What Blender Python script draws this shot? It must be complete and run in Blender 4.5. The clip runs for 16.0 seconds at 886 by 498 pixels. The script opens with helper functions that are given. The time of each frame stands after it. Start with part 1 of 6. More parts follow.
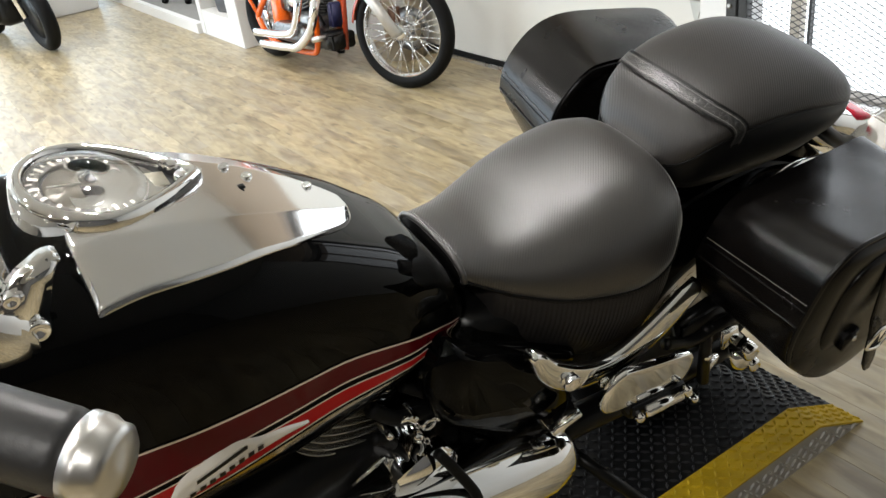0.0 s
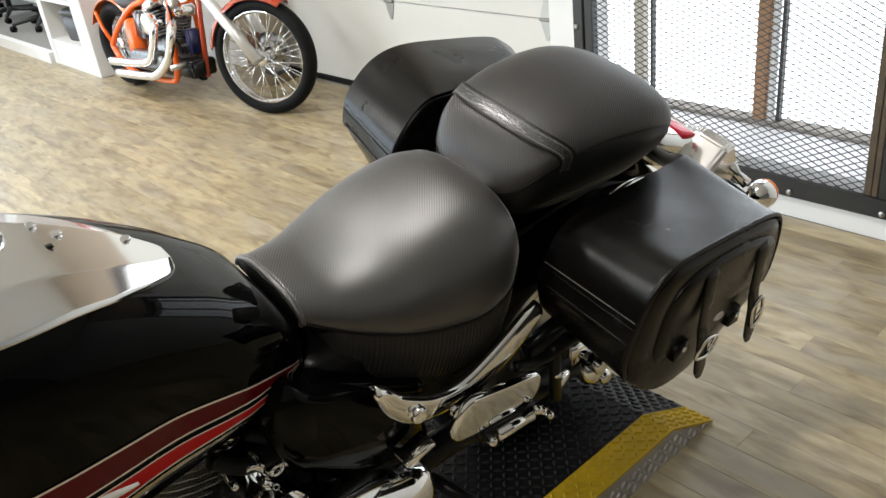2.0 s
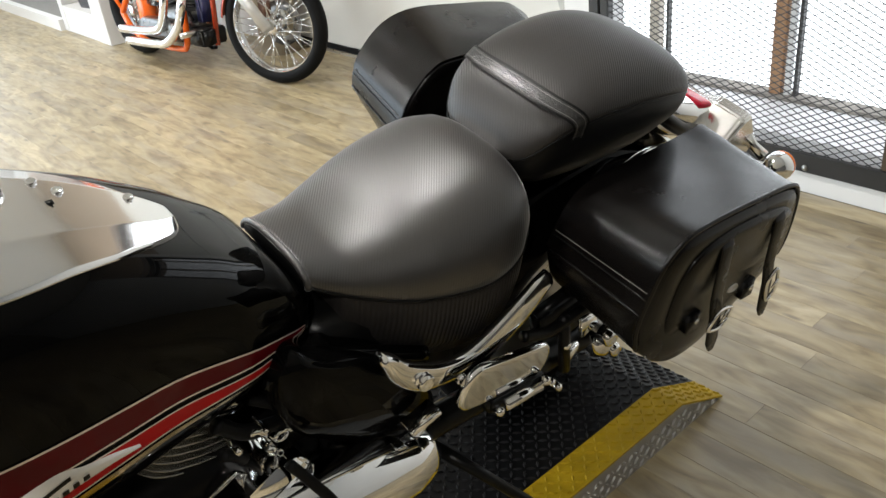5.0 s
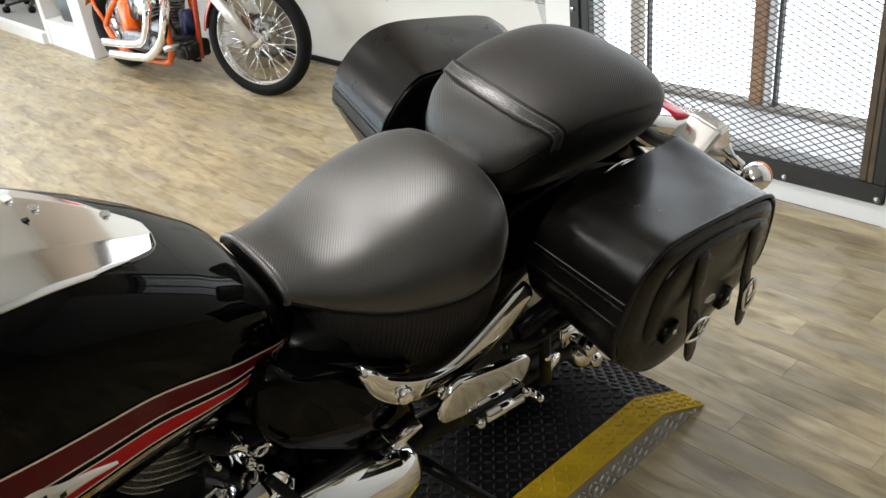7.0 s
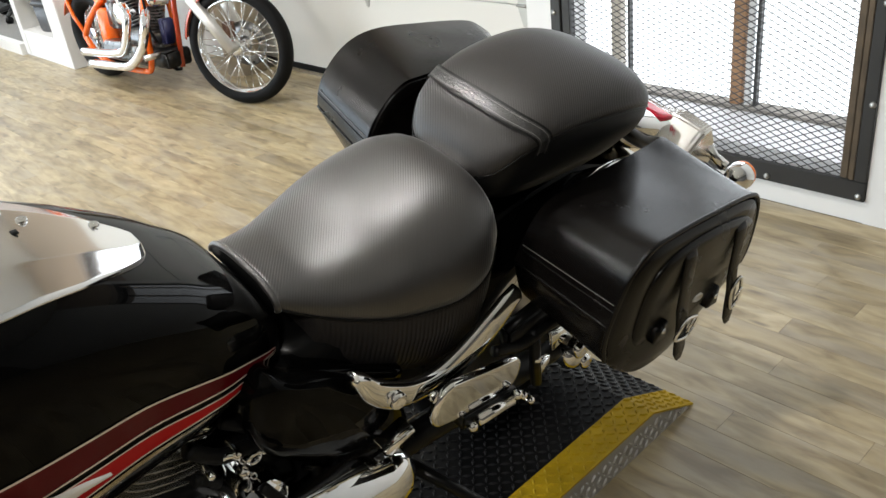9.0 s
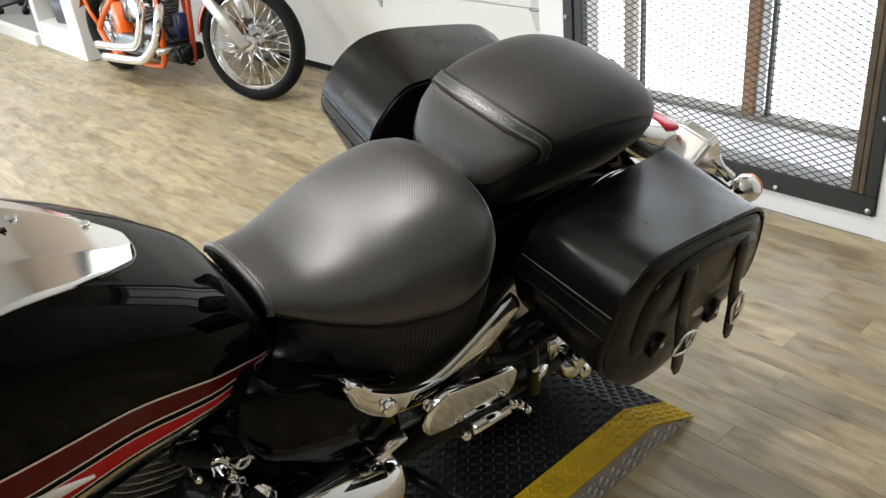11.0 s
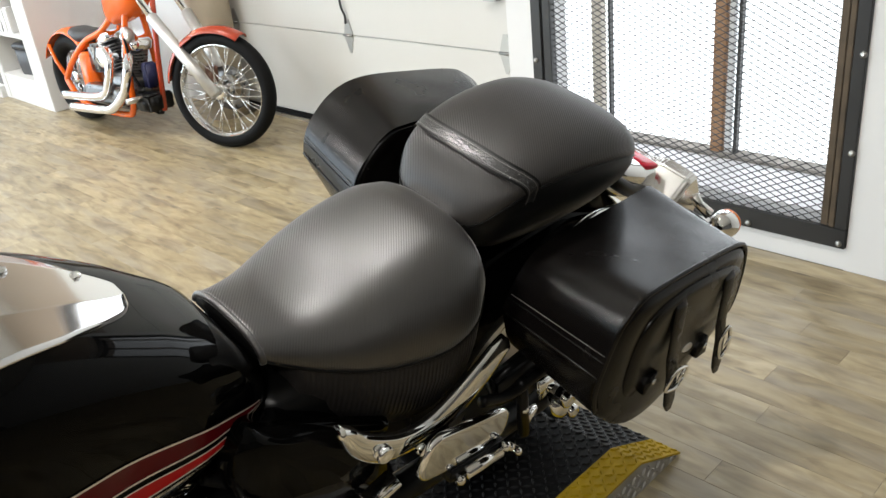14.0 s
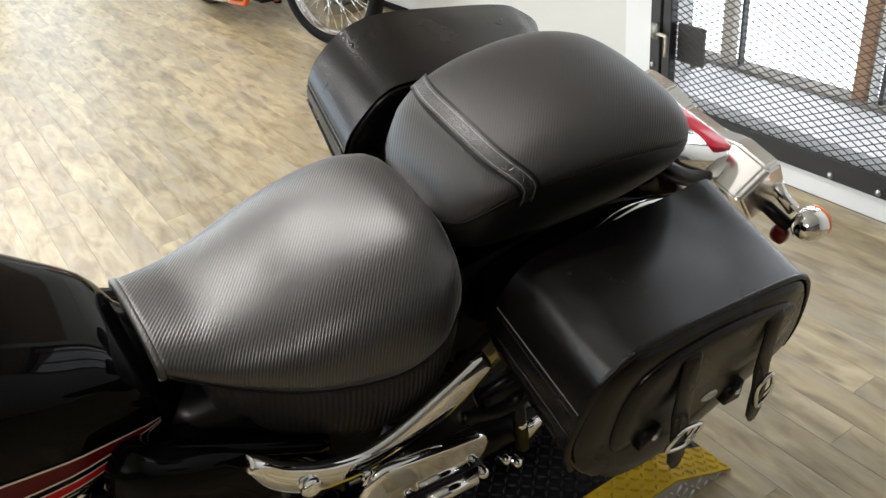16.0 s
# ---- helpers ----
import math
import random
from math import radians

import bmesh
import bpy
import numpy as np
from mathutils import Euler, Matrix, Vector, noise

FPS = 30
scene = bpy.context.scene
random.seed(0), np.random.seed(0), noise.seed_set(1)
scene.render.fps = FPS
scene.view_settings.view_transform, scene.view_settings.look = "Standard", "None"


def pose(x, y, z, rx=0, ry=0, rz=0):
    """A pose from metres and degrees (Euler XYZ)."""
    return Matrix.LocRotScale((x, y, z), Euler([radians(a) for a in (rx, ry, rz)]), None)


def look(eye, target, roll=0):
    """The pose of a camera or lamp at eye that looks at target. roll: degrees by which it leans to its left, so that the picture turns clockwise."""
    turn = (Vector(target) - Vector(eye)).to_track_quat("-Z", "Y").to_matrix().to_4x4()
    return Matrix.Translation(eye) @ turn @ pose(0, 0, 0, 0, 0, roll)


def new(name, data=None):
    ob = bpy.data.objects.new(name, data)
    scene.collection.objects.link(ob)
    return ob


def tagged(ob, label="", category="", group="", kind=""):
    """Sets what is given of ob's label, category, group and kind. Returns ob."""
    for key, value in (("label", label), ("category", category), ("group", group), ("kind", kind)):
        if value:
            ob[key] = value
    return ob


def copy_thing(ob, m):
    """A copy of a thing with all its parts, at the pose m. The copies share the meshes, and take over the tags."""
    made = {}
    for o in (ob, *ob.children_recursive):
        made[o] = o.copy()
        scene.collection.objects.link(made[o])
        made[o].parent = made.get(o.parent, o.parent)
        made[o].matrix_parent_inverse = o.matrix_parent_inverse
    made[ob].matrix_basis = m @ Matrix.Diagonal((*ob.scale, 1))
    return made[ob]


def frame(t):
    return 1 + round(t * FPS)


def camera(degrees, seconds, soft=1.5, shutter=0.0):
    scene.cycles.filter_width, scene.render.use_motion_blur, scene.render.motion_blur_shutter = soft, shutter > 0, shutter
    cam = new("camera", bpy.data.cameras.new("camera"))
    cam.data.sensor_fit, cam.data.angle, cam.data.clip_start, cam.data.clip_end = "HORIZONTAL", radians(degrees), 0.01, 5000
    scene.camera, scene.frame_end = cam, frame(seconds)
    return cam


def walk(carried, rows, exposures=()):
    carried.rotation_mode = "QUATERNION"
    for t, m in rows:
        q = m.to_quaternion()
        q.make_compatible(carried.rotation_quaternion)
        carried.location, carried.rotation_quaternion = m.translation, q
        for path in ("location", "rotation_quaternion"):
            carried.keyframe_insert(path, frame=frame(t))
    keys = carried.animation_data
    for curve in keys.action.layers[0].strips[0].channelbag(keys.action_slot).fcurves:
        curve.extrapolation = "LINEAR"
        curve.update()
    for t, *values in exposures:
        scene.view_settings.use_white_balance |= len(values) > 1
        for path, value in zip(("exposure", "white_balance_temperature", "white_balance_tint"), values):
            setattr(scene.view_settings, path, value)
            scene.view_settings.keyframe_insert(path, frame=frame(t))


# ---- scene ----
cam = camera(55.4, 16.0)
PATH = [
    (0, (0.391, 0.225, 1.429), (-1.134, 1.127, 0.501), -7.9),
    (0.5, (0.426, 0.277, 1.458), (-1.003, 1.346, 0.554), -6.5),
    (1, (0.429, 0.297, 1.453), (-0.945, 1.415, 0.524), -7.6),
    (1.5, (0.42, 0.289, 1.449), (-0.958, 1.396, 0.514), -6.9),
    (2, (0.431, 0.293, 1.45), (-0.942, 1.415, 0.524), -7.3),
    (2.5, (0.437, 0.301, 1.443), (-0.919, 1.433, 0.505), -6.8),
    (3, (0.434, 0.308, 1.436), (-0.91, 1.43, 0.468), -7.4),
    (3.5, (0.429, 0.305, 1.428), (-0.898, 1.436, 0.45), -7.0),
    (4, (0.419, 0.303, 1.415), (-0.929, 1.385, 0.409), -7.2),
    (4.2, (0.416, 0.296, 1.417), (-0.952, 1.367, 0.426), -6.5),
    (6.5, (0.429, 0.315, 1.43), (-0.93, 1.426, 0.473), -7.8),
    (7, (0.431, 0.309, 1.431), (-0.927, 1.423, 0.476), -6.9),
    (7.5, (0.427, 0.315, 1.428), (-0.925, 1.42, 0.452), -7.1),
    (8, (0.417, 0.316, 1.426), (-0.937, 1.421, 0.454), -7.8),
    (8.5, (0.427, 0.298, 1.433), (-0.912, 1.439, 0.481), -7.6),
    (11, (0.43, 0.328, 1.434), (-0.923, 1.456, 0.487), -6.2),
    (11.5, (0.432, 0.325, 1.438), (-0.971, 1.414, 0.517), -7.2),
    (12, (0.431, 0.316, 1.431), (-0.957, 1.407, 0.492), -7.6),
    (12.5, (0.43, 0.319, 1.436), (-0.95, 1.421, 0.499), -8.6),
    (13, (0.43, 0.318, 1.431), (-0.97, 1.399, 0.498), -8.1),
    (13.5, (0.425, 0.369, 1.414), (-0.908, 1.528, 0.474), -8.3),
    (14, (0.406, 0.305, 1.437), (-0.923, 1.524, 0.571), -6.4),
    (14.2, (0.426, 0.225, 1.453), (-0.946, 1.428, 0.633), -7.0),
    (14.5, (0.452, 0.141, 1.444), (-0.853, 1.353, 0.533), -6.6),
    (15, (0.445, 0.229, 1.479), (-0.803, 1.455, 0.509), -7.1),
    (15.5, (0.42, 0.501, 1.476), (-0.999, 1.532, 0.515), -3.8),
    (16, (0.349, 0.677, 1.442), (-1.11, 1.545, 0.386), -6.4),
]
walk(cam, [(t, look(eye, target, roll)) for t, eye, target, roll in PATH])

# ---------------------------------------------------------------- world and lamps
world = bpy.data.worlds.new("world")
scene.world = world
world.use_nodes = True
wn = world.node_tree.nodes
sky = wn.new("ShaderNodeTexSky")
sky.sky_type, sky.sun_disc = "NISHITA", False
sky.sun_elevation, sky.sun_rotation = radians(50), radians(20)
wn["Background"].inputs["Strength"].default_value = 0.1
world.node_tree.links.new(sky.outputs["Color"], wn["Background"].inputs["Color"])


def area_lamp(name, m, size_x, size_y, watts, colour, shape="RECTANGLE"):
    data = bpy.data.lights.new(name, "AREA")
    data.shape, data.size, data.size_y, data.energy, data.color = shape, size_x, size_y, watts, colour
    ob = new(name, data)
    ob.matrix_world = m
    return ob


# daylight from the unseen west end, towards which the floor's glare points
area_lamp("unseen_daylight", look((-12.9, -0.7, 1.7), (0.0, -0.7, 1.5)), 7.4, 2.6, 250, (0.72, 0.87, 1.0))
# added fill on the south side, no known source; brightens seat and bag fronts
area_lamp("unseen_daylight", look((-8.2, -4.9, 1.75), (-8.2, 0.0, 1.75)), 8.5, 2.8, 520, (0.76, 0.89, 1.0))
LAMPS = [(x, y) for x in (-9.45, -6.7, -3.95, -1.2, 1.55) for y in (-3.2, -1.0, 1.2) if (x, y) != (1.55, 1.2)]
for x, y in LAMPS:
    area_lamp("ceiling_lamp", look((x, y, 3.165), (x, y, 0)), 0.16, 0.16, 44, (1.0, 0.97, 0.925), "DISK")

# ---------------------------------------------------------------- helpers
def part(name, bm, material, parent=None, label="", smooth=True, bevel=0.0):
    """One mesh object out of a bmesh, under its thing or part."""
    me = bpy.data.meshes.new(name)
    if bevel:
        bmesh.ops.bevel(bm, geom=list(bm.edges), offset=bevel, segments=2, affect="EDGES", clamp_overlap=True)
    bmesh.ops.recalc_face_normals(bm, faces=bm.faces)
    bm.to_mesh(me)
    bm.free()
    if smooth:
        me.shade_smooth()
    me.materials.append(material)
    ob = new(name, me)
    if parent is not None:
        ob.parent = parent
    if label:
        ob["label"] = label
    return ob


def thing(name, m, label, category, group="", kind=""):
    ob = new(name)
    ob.matrix_world = m
    ob.empty_display_size = 0.05
    return tagged(ob, label, category, group, kind)


def box(x0, x1, y0, y1, z0, z1, bm=None):
    bm = bm or bmesh.new()
    v = [bm.verts.new((x, y, z)) for x in (x0, x1) for y in (y0, y1) for z in (z0, z1)]
    for f in ((0, 1, 3, 2), (4, 6, 7, 5), (0, 4, 5, 1), (2, 3, 7, 6), (0, 2, 6, 4), (1, 5, 7, 3)):
        bm.faces.new([v[i] for i in f])
    return bm


def loft(rings, bm=None, caps=True, closed=True):
    """Skin over rings of equal point count."""
    bm = bm or bmesh.new()
    rows = [[bm.verts.new(p) for p in ring] for ring in rings]
    n = len(rows[0])
    for a, b in zip(rows, rows[1:]):
        for i in range(n if closed else n - 1):
            j = (i + 1) % n
            bm.faces.new((a[i], a[j], b[j], b[i]))
    if caps:
        for row in (rows[0], rows[-1]):
            bm.faces.new(row)
    return bm


def oval(n, rx, rz, power=2.0):
    """Points of a rounded box outline: power 2 is an ellipse, 4 and more a box with round corners."""
    out = []
    for i in range(n):
        a = 2 * math.pi * i / n
        ca, sa = math.cos(a), math.sin(a)
        out.append((rx * math.copysign(abs(ca) ** (2 / power), ca), rz * math.copysign(abs(sa) ** (2 / power), sa)))
    return out


def along(path, radius, n=12, bm=None, caps=True, flat=1.0, spin=0.0):
    """A tube along points; radius is one number or one per point."""
    pts = [Vector(p) for p in path]
    rad = radius if isinstance(radius, (list, tuple)) else [radius] * len(pts)
    rings, up = [], None
    for i, p in enumerate(pts):
        d = (pts[min(i + 1, len(pts) - 1)] - pts[max(i - 1, 0)]).normalized()
        if up is None:
            up = Vector((0, 0, 1)) if abs(d.z) < 0.9 else Vector((1, 0, 0))
        side = d.cross(up).normalized()
        up = side.cross(d).normalized()
        ring = []
        for k in range(n):
            a = 2 * math.pi * k / n + spin
            ring.append(p + side * (math.cos(a) * rad[i]) + up * (math.sin(a) * rad[i] * flat))
        rings.append(ring)
    return loft(rings, bm, caps)


def smooth_path(pts, steps=6):
    """A rounded way through points (Catmull-Rom)."""
    pts = [Vector(p) for p in pts]
    out = []
    for i in range(len(pts) - 1):
        a, b, c, d = pts[max(i - 1, 0)], pts[i], pts[i + 1], pts[min(i + 2, len(pts) - 1)]
        for k in range(steps):
            t = k / steps
            out.append(0.5 * ((2 * b) + (c - a) * t + (2 * a - 5 * b + 4 * c - d) * t * t + (3 * b - a - 3 * c + d) * t ** 3))
    out.append(pts[-1])
    return out


def lathe(profile, axis="x", n=32, bm=None, centre=(0, 0, 0)):
    """Turns (along, radius) pairs round an axis through centre. A profile that ends where it began is a ring; radius 0 closes an end."""
    rings = []
    for h, r in profile:
        ring = []
        for k in range(n):
            a = 2 * math.pi * k / n
            p = {"x": (h, r * math.cos(a), r * math.sin(a)), "y": (r * math.cos(a), h, r * math.sin(a)), "z": (r * math.cos(a), r * math.sin(a), h)}[axis]
            ring.append((p[0] + centre[0], p[1] + centre[1], p[2] + centre[2]))
        rings.append(ring)
    return loft(rings, bm, caps=tuple(profile[0]) != tuple(profile[-1]))


def torus(big, small, axis="y", n=48, m=12, bm=None, centre=(0, 0, 0), squash=1.0):
    rings = []
    for i in range(n + 1):
        a = 2 * math.pi * i / n
        ring = []
        for k in range(m):
            b = 2 * math.pi * k / m
            r, h = big + small * math.cos(b), small * squash * math.sin(b)
            p = {"x": (h, r * math.cos(a), r * math.sin(a)), "y": (r * math.cos(a), h, r * math.sin(a)), "z": (r * math.cos(a), r * math.sin(a), h)}[axis]
            ring.append((p[0] + centre[0], p[1] + centre[1], p[2] + centre[2]))
        rings.append(ring)
    bm = loft(rings, bm, caps=False)
    bmesh.ops.remove_doubles(bm, verts=bm.verts, dist=1e-6)
    return bm


def prism(outline, axis, a, b, bm=None):
    """Pushes a flat outline along an axis from a to b. Outline pairs are the other two axes in order."""
    def at(p, h):
        return {"x": (h, p[0], p[1]), "y": (p[0], h, p[1]), "z": (p[0], p[1], h)}[axis]
    return loft([[at(p, a) for p in outline], [at(p, b) for p in outline]], bm)


# ---------------------------------------------------------------- materials
def material(name, colour=(0.5, 0.5, 0.5), rough=0.5, metal=0.0, coat=0.0, vary=0.15, scale=8.0, bump=0.0, bump_scale=200.0, spec=0.5, rough_vary=0.1, folds=0.0):
    """A principled material with two scales of noise in colour, gloss and relief."""
    m = bpy.data.materials.new(name)
    m.use_nodes = True
    nt = m.node_tree
    n, l = nt.nodes, nt.links
    p = n["Principled BSDF"]
    p.inputs["Metallic"].default_value = metal
    p.inputs["Coat Weight"].default_value = coat
    p.inputs["Coat Roughness"].default_value = 0.02
    p.inputs["Specular IOR Level"].default_value = spec
    tc = n.new("ShaderNodeTexCoord")
    big = n.new("ShaderNodeTexNoise")
    big.inputs["Scale"].default_value, big.inputs["Detail"].default_value = scale, 6
    l.new(tc.outputs["Object"], big.inputs["Vector"])
    mix = n.new("ShaderNodeMix")
    mix.data_type = "RGBA"
    mix.inputs[6].default_value = (*[max(0, c * (1 - vary)) for c in colour], 1)
    mix.inputs[7].default_value = (*[min(1, c * (1 + vary)) for c in colour], 1)
    l.new(big.outputs["Fac"], mix.inputs[0])
    l.new(mix.outputs[2], p.inputs["Base Color"])
    mr = n.new("ShaderNodeMapRange")
    mr.inputs[3].default_value, mr.inputs[4].default_value = max(0.0, rough * (1 - rough_vary)), min(1.0, rough * (1 + rough_vary))
    l.new(big.outputs["Fac"], mr.inputs[0])
    l.new(mr.outputs[0], p.inputs["Roughness"])
    if folds:
        wide = n.new("ShaderNodeTexNoise")
        wide.inputs["Scale"].default_value, wide.inputs["Detail"].default_value, wide.inputs["Distortion"].default_value = 6.0, 0.5, 0.0
        l.new(tc.outputs["Object"], wide.inputs["Vector"])
        crease = n.new("ShaderNodeBump")
        crease.inputs["Strength"].default_value, crease.inputs["Distance"].default_value = folds, 0.02
        l.new(wide.outputs["Fac"], crease.inputs["Height"])
        l.new(crease.outputs["Normal"], p.inputs["Normal"])
    if bump:
        fine = n.new("ShaderNodeTexNoise")
        fine.inputs["Scale"].default_value, fine.inputs["Detail"].default_value = bump_scale, 3
        l.new(tc.outputs["Object"], fine.inputs["Vector"])
        b = n.new("ShaderNodeBump")
        b.inputs["Strength"].default_value, b.inputs["Distance"].default_value = bump, 0.002
        l.new(fine.outputs["Fac"], b.inputs["Height"])
        if folds:
            l.new(crease.outputs["Normal"], b.inputs["Normal"])
        l.new(b.outputs["Normal"], p.inputs["Normal"])
    return m


WHITE_WALL = material("white_painted_wall", (0.68, 0.685, 0.685), 0.6, vary=0.05, scale=2.0, bump=0.15, bump_scale=120)
CREAM_DOOR = material("cream_door_paint", (0.56, 0.555, 0.525), 0.45, vary=0.05, scale=1.5, bump=0.1, bump_scale=60)
CEILING = material("ceiling_tile", (0.70, 0.72, 0.74), 0.9, vary=0.06, scale=20, bump=0.3, bump_scale=90)
BLACK_STEEL = material("black_gate_steel", (0.02, 0.02, 0.02), 0.45, vary=0.3, bump=0.1)
MESH_STEEL = material("black_mesh_steel", (0.03, 0.03, 0.033), 0.5, vary=0.3)
RUSTY = material("rusty_steel", (0.08, 0.058, 0.036), 0.65, 0.1, vary=0.7, scale=14, bump=0.2)
WOOD_POST = material("brown_wood_post", (0.36, 0.2, 0.1), 0.6, vary=0.3, scale=20, bump=0.2)
SILL_STONE = material("weathered_sill", (0.26, 0.24, 0.215), 0.8, vary=0.9, scale=14, bump=0.4)
STEEL = material("zinc_bolt", (0.33, 0.33, 0.32), 0.4, 1.0)
CHROME = material("chrome", (0.88, 0.88, 0.88), 0.04, 1.0, vary=0.02, rough_vary=0.5)
SOFT_CHROME = material("worn_chrome", (0.86, 0.855, 0.85), 0.11, 1.0, vary=0.03, rough_vary=0.3)
GLOSS_BLACK = material("gloss_black_paint", (0.0015, 0.0015, 0.0015), 0.03, vary=0.3, scale=4, spec=0.085)
LEATHER = material("black_leather", (0.003, 0.0025, 0.0023), 0.26, vary=0.35, scale=11, bump=0.05, bump_scale=260, rough_vary=0.2, spec=0.22, folds=0.3)
VINYL = material("black_vinyl", (0.005, 0.005, 0.005), 0.42, vary=0.2, scale=9, bump=0.1, bump_scale=300, spec=0.16)
RUBBER = material("black_rubber", (0.005, 0.005, 0.005), 0.6, vary=0.3, scale=12, bump=0.2, spec=0.12)
ENGINE_BLACK = material("satin_black_metal", (0.004, 0.004, 0.004), 0.3, 0.0, vary=0.3, scale=20, spec=0.2)
ALLOY = material("cast_alloy", (0.55, 0.54, 0.52), 0.28, 1.0, vary=0.15, scale=20)
# alloy darkened in its colour for the dark reflections that bright walls wash out
ALLOY_DARK = material("darkened_alloy", (0.2, 0.2, 0.2), 0.3, 1.0, vary=0.5, scale=30, rough_vary=0.5)
RED = material("red_paint", (0.42, 0.010, 0.012), 0.05, coat=0.0, spec=0.12, vary=0.12, scale=6)
DARK_RED = material("maroon_paint", (0.085, 0.003, 0.006), 0.05, coat=0.0, spec=0.12, vary=0.12, scale=6)
PIN_WHITE = material("pinstripe_white", (0.72, 0.6, 0.54), 0.3, coat=0.3, vary=0.05)
ORANGE = material("orange_paint", (0.75, 0.115, 0.005), 0.2, coat=0.35, vary=0.08, scale=5)
YELLOW_PLATE = material("yellow_plate_paint", (0.42, 0.28, 0.008), 0.55, vary=0.4, scale=14, bump=0.1, spec=0.2)
BLACK_PLATE = material("black_plate_paint", (0.006, 0.006, 0.0065), 0.42, vary=0.4, scale=10, bump=0.1, spec=0.14)
WORN_BLACK = material("worn_black_tread", (0.02, 0.02, 0.021), 0.34, 0.15, vary=0.7, scale=12, spec=0.32)
BARE_PLATE = material("bare_plate", (0.4, 0.39, 0.37), 0.38, 0.7, vary=0.3, scale=14, bump=0.1)

# ---------------------------------------------------------------- the room
WY, DY = 2.966, 3.14  # the face of the window wall and of the garage door
X0, X1, Y0, Y1, H = -13.0, 4.5, -5.0, 3.66, 3.2


def plank_material(joined=False):
    """Grey-beige oak-look vinyl; each plank takes its own tint."""
    m = bpy.data.materials.new("oak_look_plank")
    m.use_nodes = True
    n, l = m.node_tree.nodes, m.node_tree.links
    p = n["Principled BSDF"]
    p.inputs["Specular IOR Level"].default_value = 0.75
    tc, mp = n.new("ShaderNodeTexCoord"), n.new("ShaderNodeMapping")
    pick = n.new("ShaderNodeNewGeometry").outputs["Random Per Island"] if joined else n.new("ShaderNodeObjectInfo").outputs["Random"]
    mp.inputs["Scale"].default_value = (1.9, 7.0, 1.0)
    l.new(tc.outputs["Object"], mp.inputs["Vector"])
    shift = n.new("ShaderNodeVectorMath")
    shift.operation = "MULTIPLY"
    shift.inputs[1].default_value = (37.0, 53.0, 11.0)
    l.new(pick, shift.inputs[0])
    add = n.new("ShaderNodeVectorMath")
    l.new(mp.outputs["Vector"], add.inputs[0])
    l.new(shift.outputs[0], add.inputs[1])
    grain = n.new("ShaderNodeTexNoise")
    grain.inputs["Scale"].default_value, grain.inputs["Detail"].default_value, grain.inputs["Distortion"].default_value = 3.2, 8, 0.7
    l.new(add.outputs[0], grain.inputs["Vector"])
    cloud = n.new("ShaderNodeTexNoise")
    cloud.inputs["Scale"].default_value, cloud.inputs["Detail"].default_value = 1.6, 4
    l.new(add.outputs[0], cloud.inputs["Vector"])
    ramp = n.new("ShaderNodeValToRGB")
    e = ramp.color_ramp.elements
    e[0].position, e[0].color = 0.24, (0.15, 0.112, 0.058, 1)
    e[1].position, e[1].color = 0.75, (0.485, 0.405, 0.257, 1)
    mid = e.new(0.48)
    mid.color = (0.335, 0.271, 0.160, 1)
    l.new(grain.outputs["Fac"], ramp.inputs[0])
    tint = n.new("ShaderNodeValToRGB")
    t = tint.color_ramp.elements
    t[0].position, t[0].color = 0.0, (0.78, 0.76, 0.70, 1)
    t[1].position, t[1].color = 1.0, (1.1, 1.1, 1.08, 1)
    l.new(pick, tint.inputs[0])
    mix = n.new("ShaderNodeMix")
    mix.data_type, mix.blend_type = "RGBA", "MULTIPLY"
    mix.inputs[0].default_value = 1.0
    l.new(ramp.outputs[0], mix.inputs[6])
    l.new(tint.outputs[0], mix.inputs[7])
    grey = n.new("ShaderNodeMix")
    grey.data_type = "RGBA"
    grey.inputs[7].default_value = (0.25, 0.228, 0.195, 1)
    soft = n.new("ShaderNodeMapRange")
    soft.inputs[1].default_value, soft.inputs[2].default_value, soft.inputs[4].default_value = 0.46, 0.66, 0.5
    l.new(cloud.outputs["Fac"], soft.inputs[0])
    l.new(soft.outputs[0], grey.inputs[0])
    l.new(mix.outputs[2], grey.inputs[6])
    knot = n.new("ShaderNodeTexNoise")
    knot.inputs["Scale"].default_value, knot.inputs["Detail"].default_value = 2.4, 5
    l.new(add.outputs[0], knot.inputs["Vector"])
    spot = n.new("ShaderNodeMapRange")
    spot.inputs[1].default_value, spot.inputs[2].default_value, spot.inputs[4].default_value = 0.53, 0.70, 0.5
    l.new(knot.outputs["Fac"], spot.inputs[0])
    dark = n.new("ShaderNodeMix")
    dark.data_type = "RGBA"
    dark.inputs[7].default_value = (0.115, 0.080, 0.040, 1)
    l.new(spot.outputs[0], dark.inputs[0])
    l.new(grey.outputs[2], dark.inputs[6])
    eye = n.new("ShaderNodeTexVoronoi")
    eye.inputs["Scale"].default_value = 1.7
    l.new(add.outputs[0], eye.inputs["Vector"])
    ring = n.new("ShaderNodeMapRange")
    ring.inputs[1].default_value, ring.inputs[2].default_value, ring.inputs[3].default_value, ring.inputs[4].default_value = 0.05, 0.14, 0.7, 0.0
    l.new(eye.outputs["Distance"], ring.inputs[0])
    knots = n.new("ShaderNodeMix")
    knots.data_type = "RGBA"
    knots.inputs[7].default_value = (0.10, 0.08, 0.055, 1)
    l.new(ring.outputs[0], knots.inputs[0])
    l.new(dark.outputs[2], knots.inputs[6])
    l.new(knots.outputs[2], p.inputs["Base Color"])
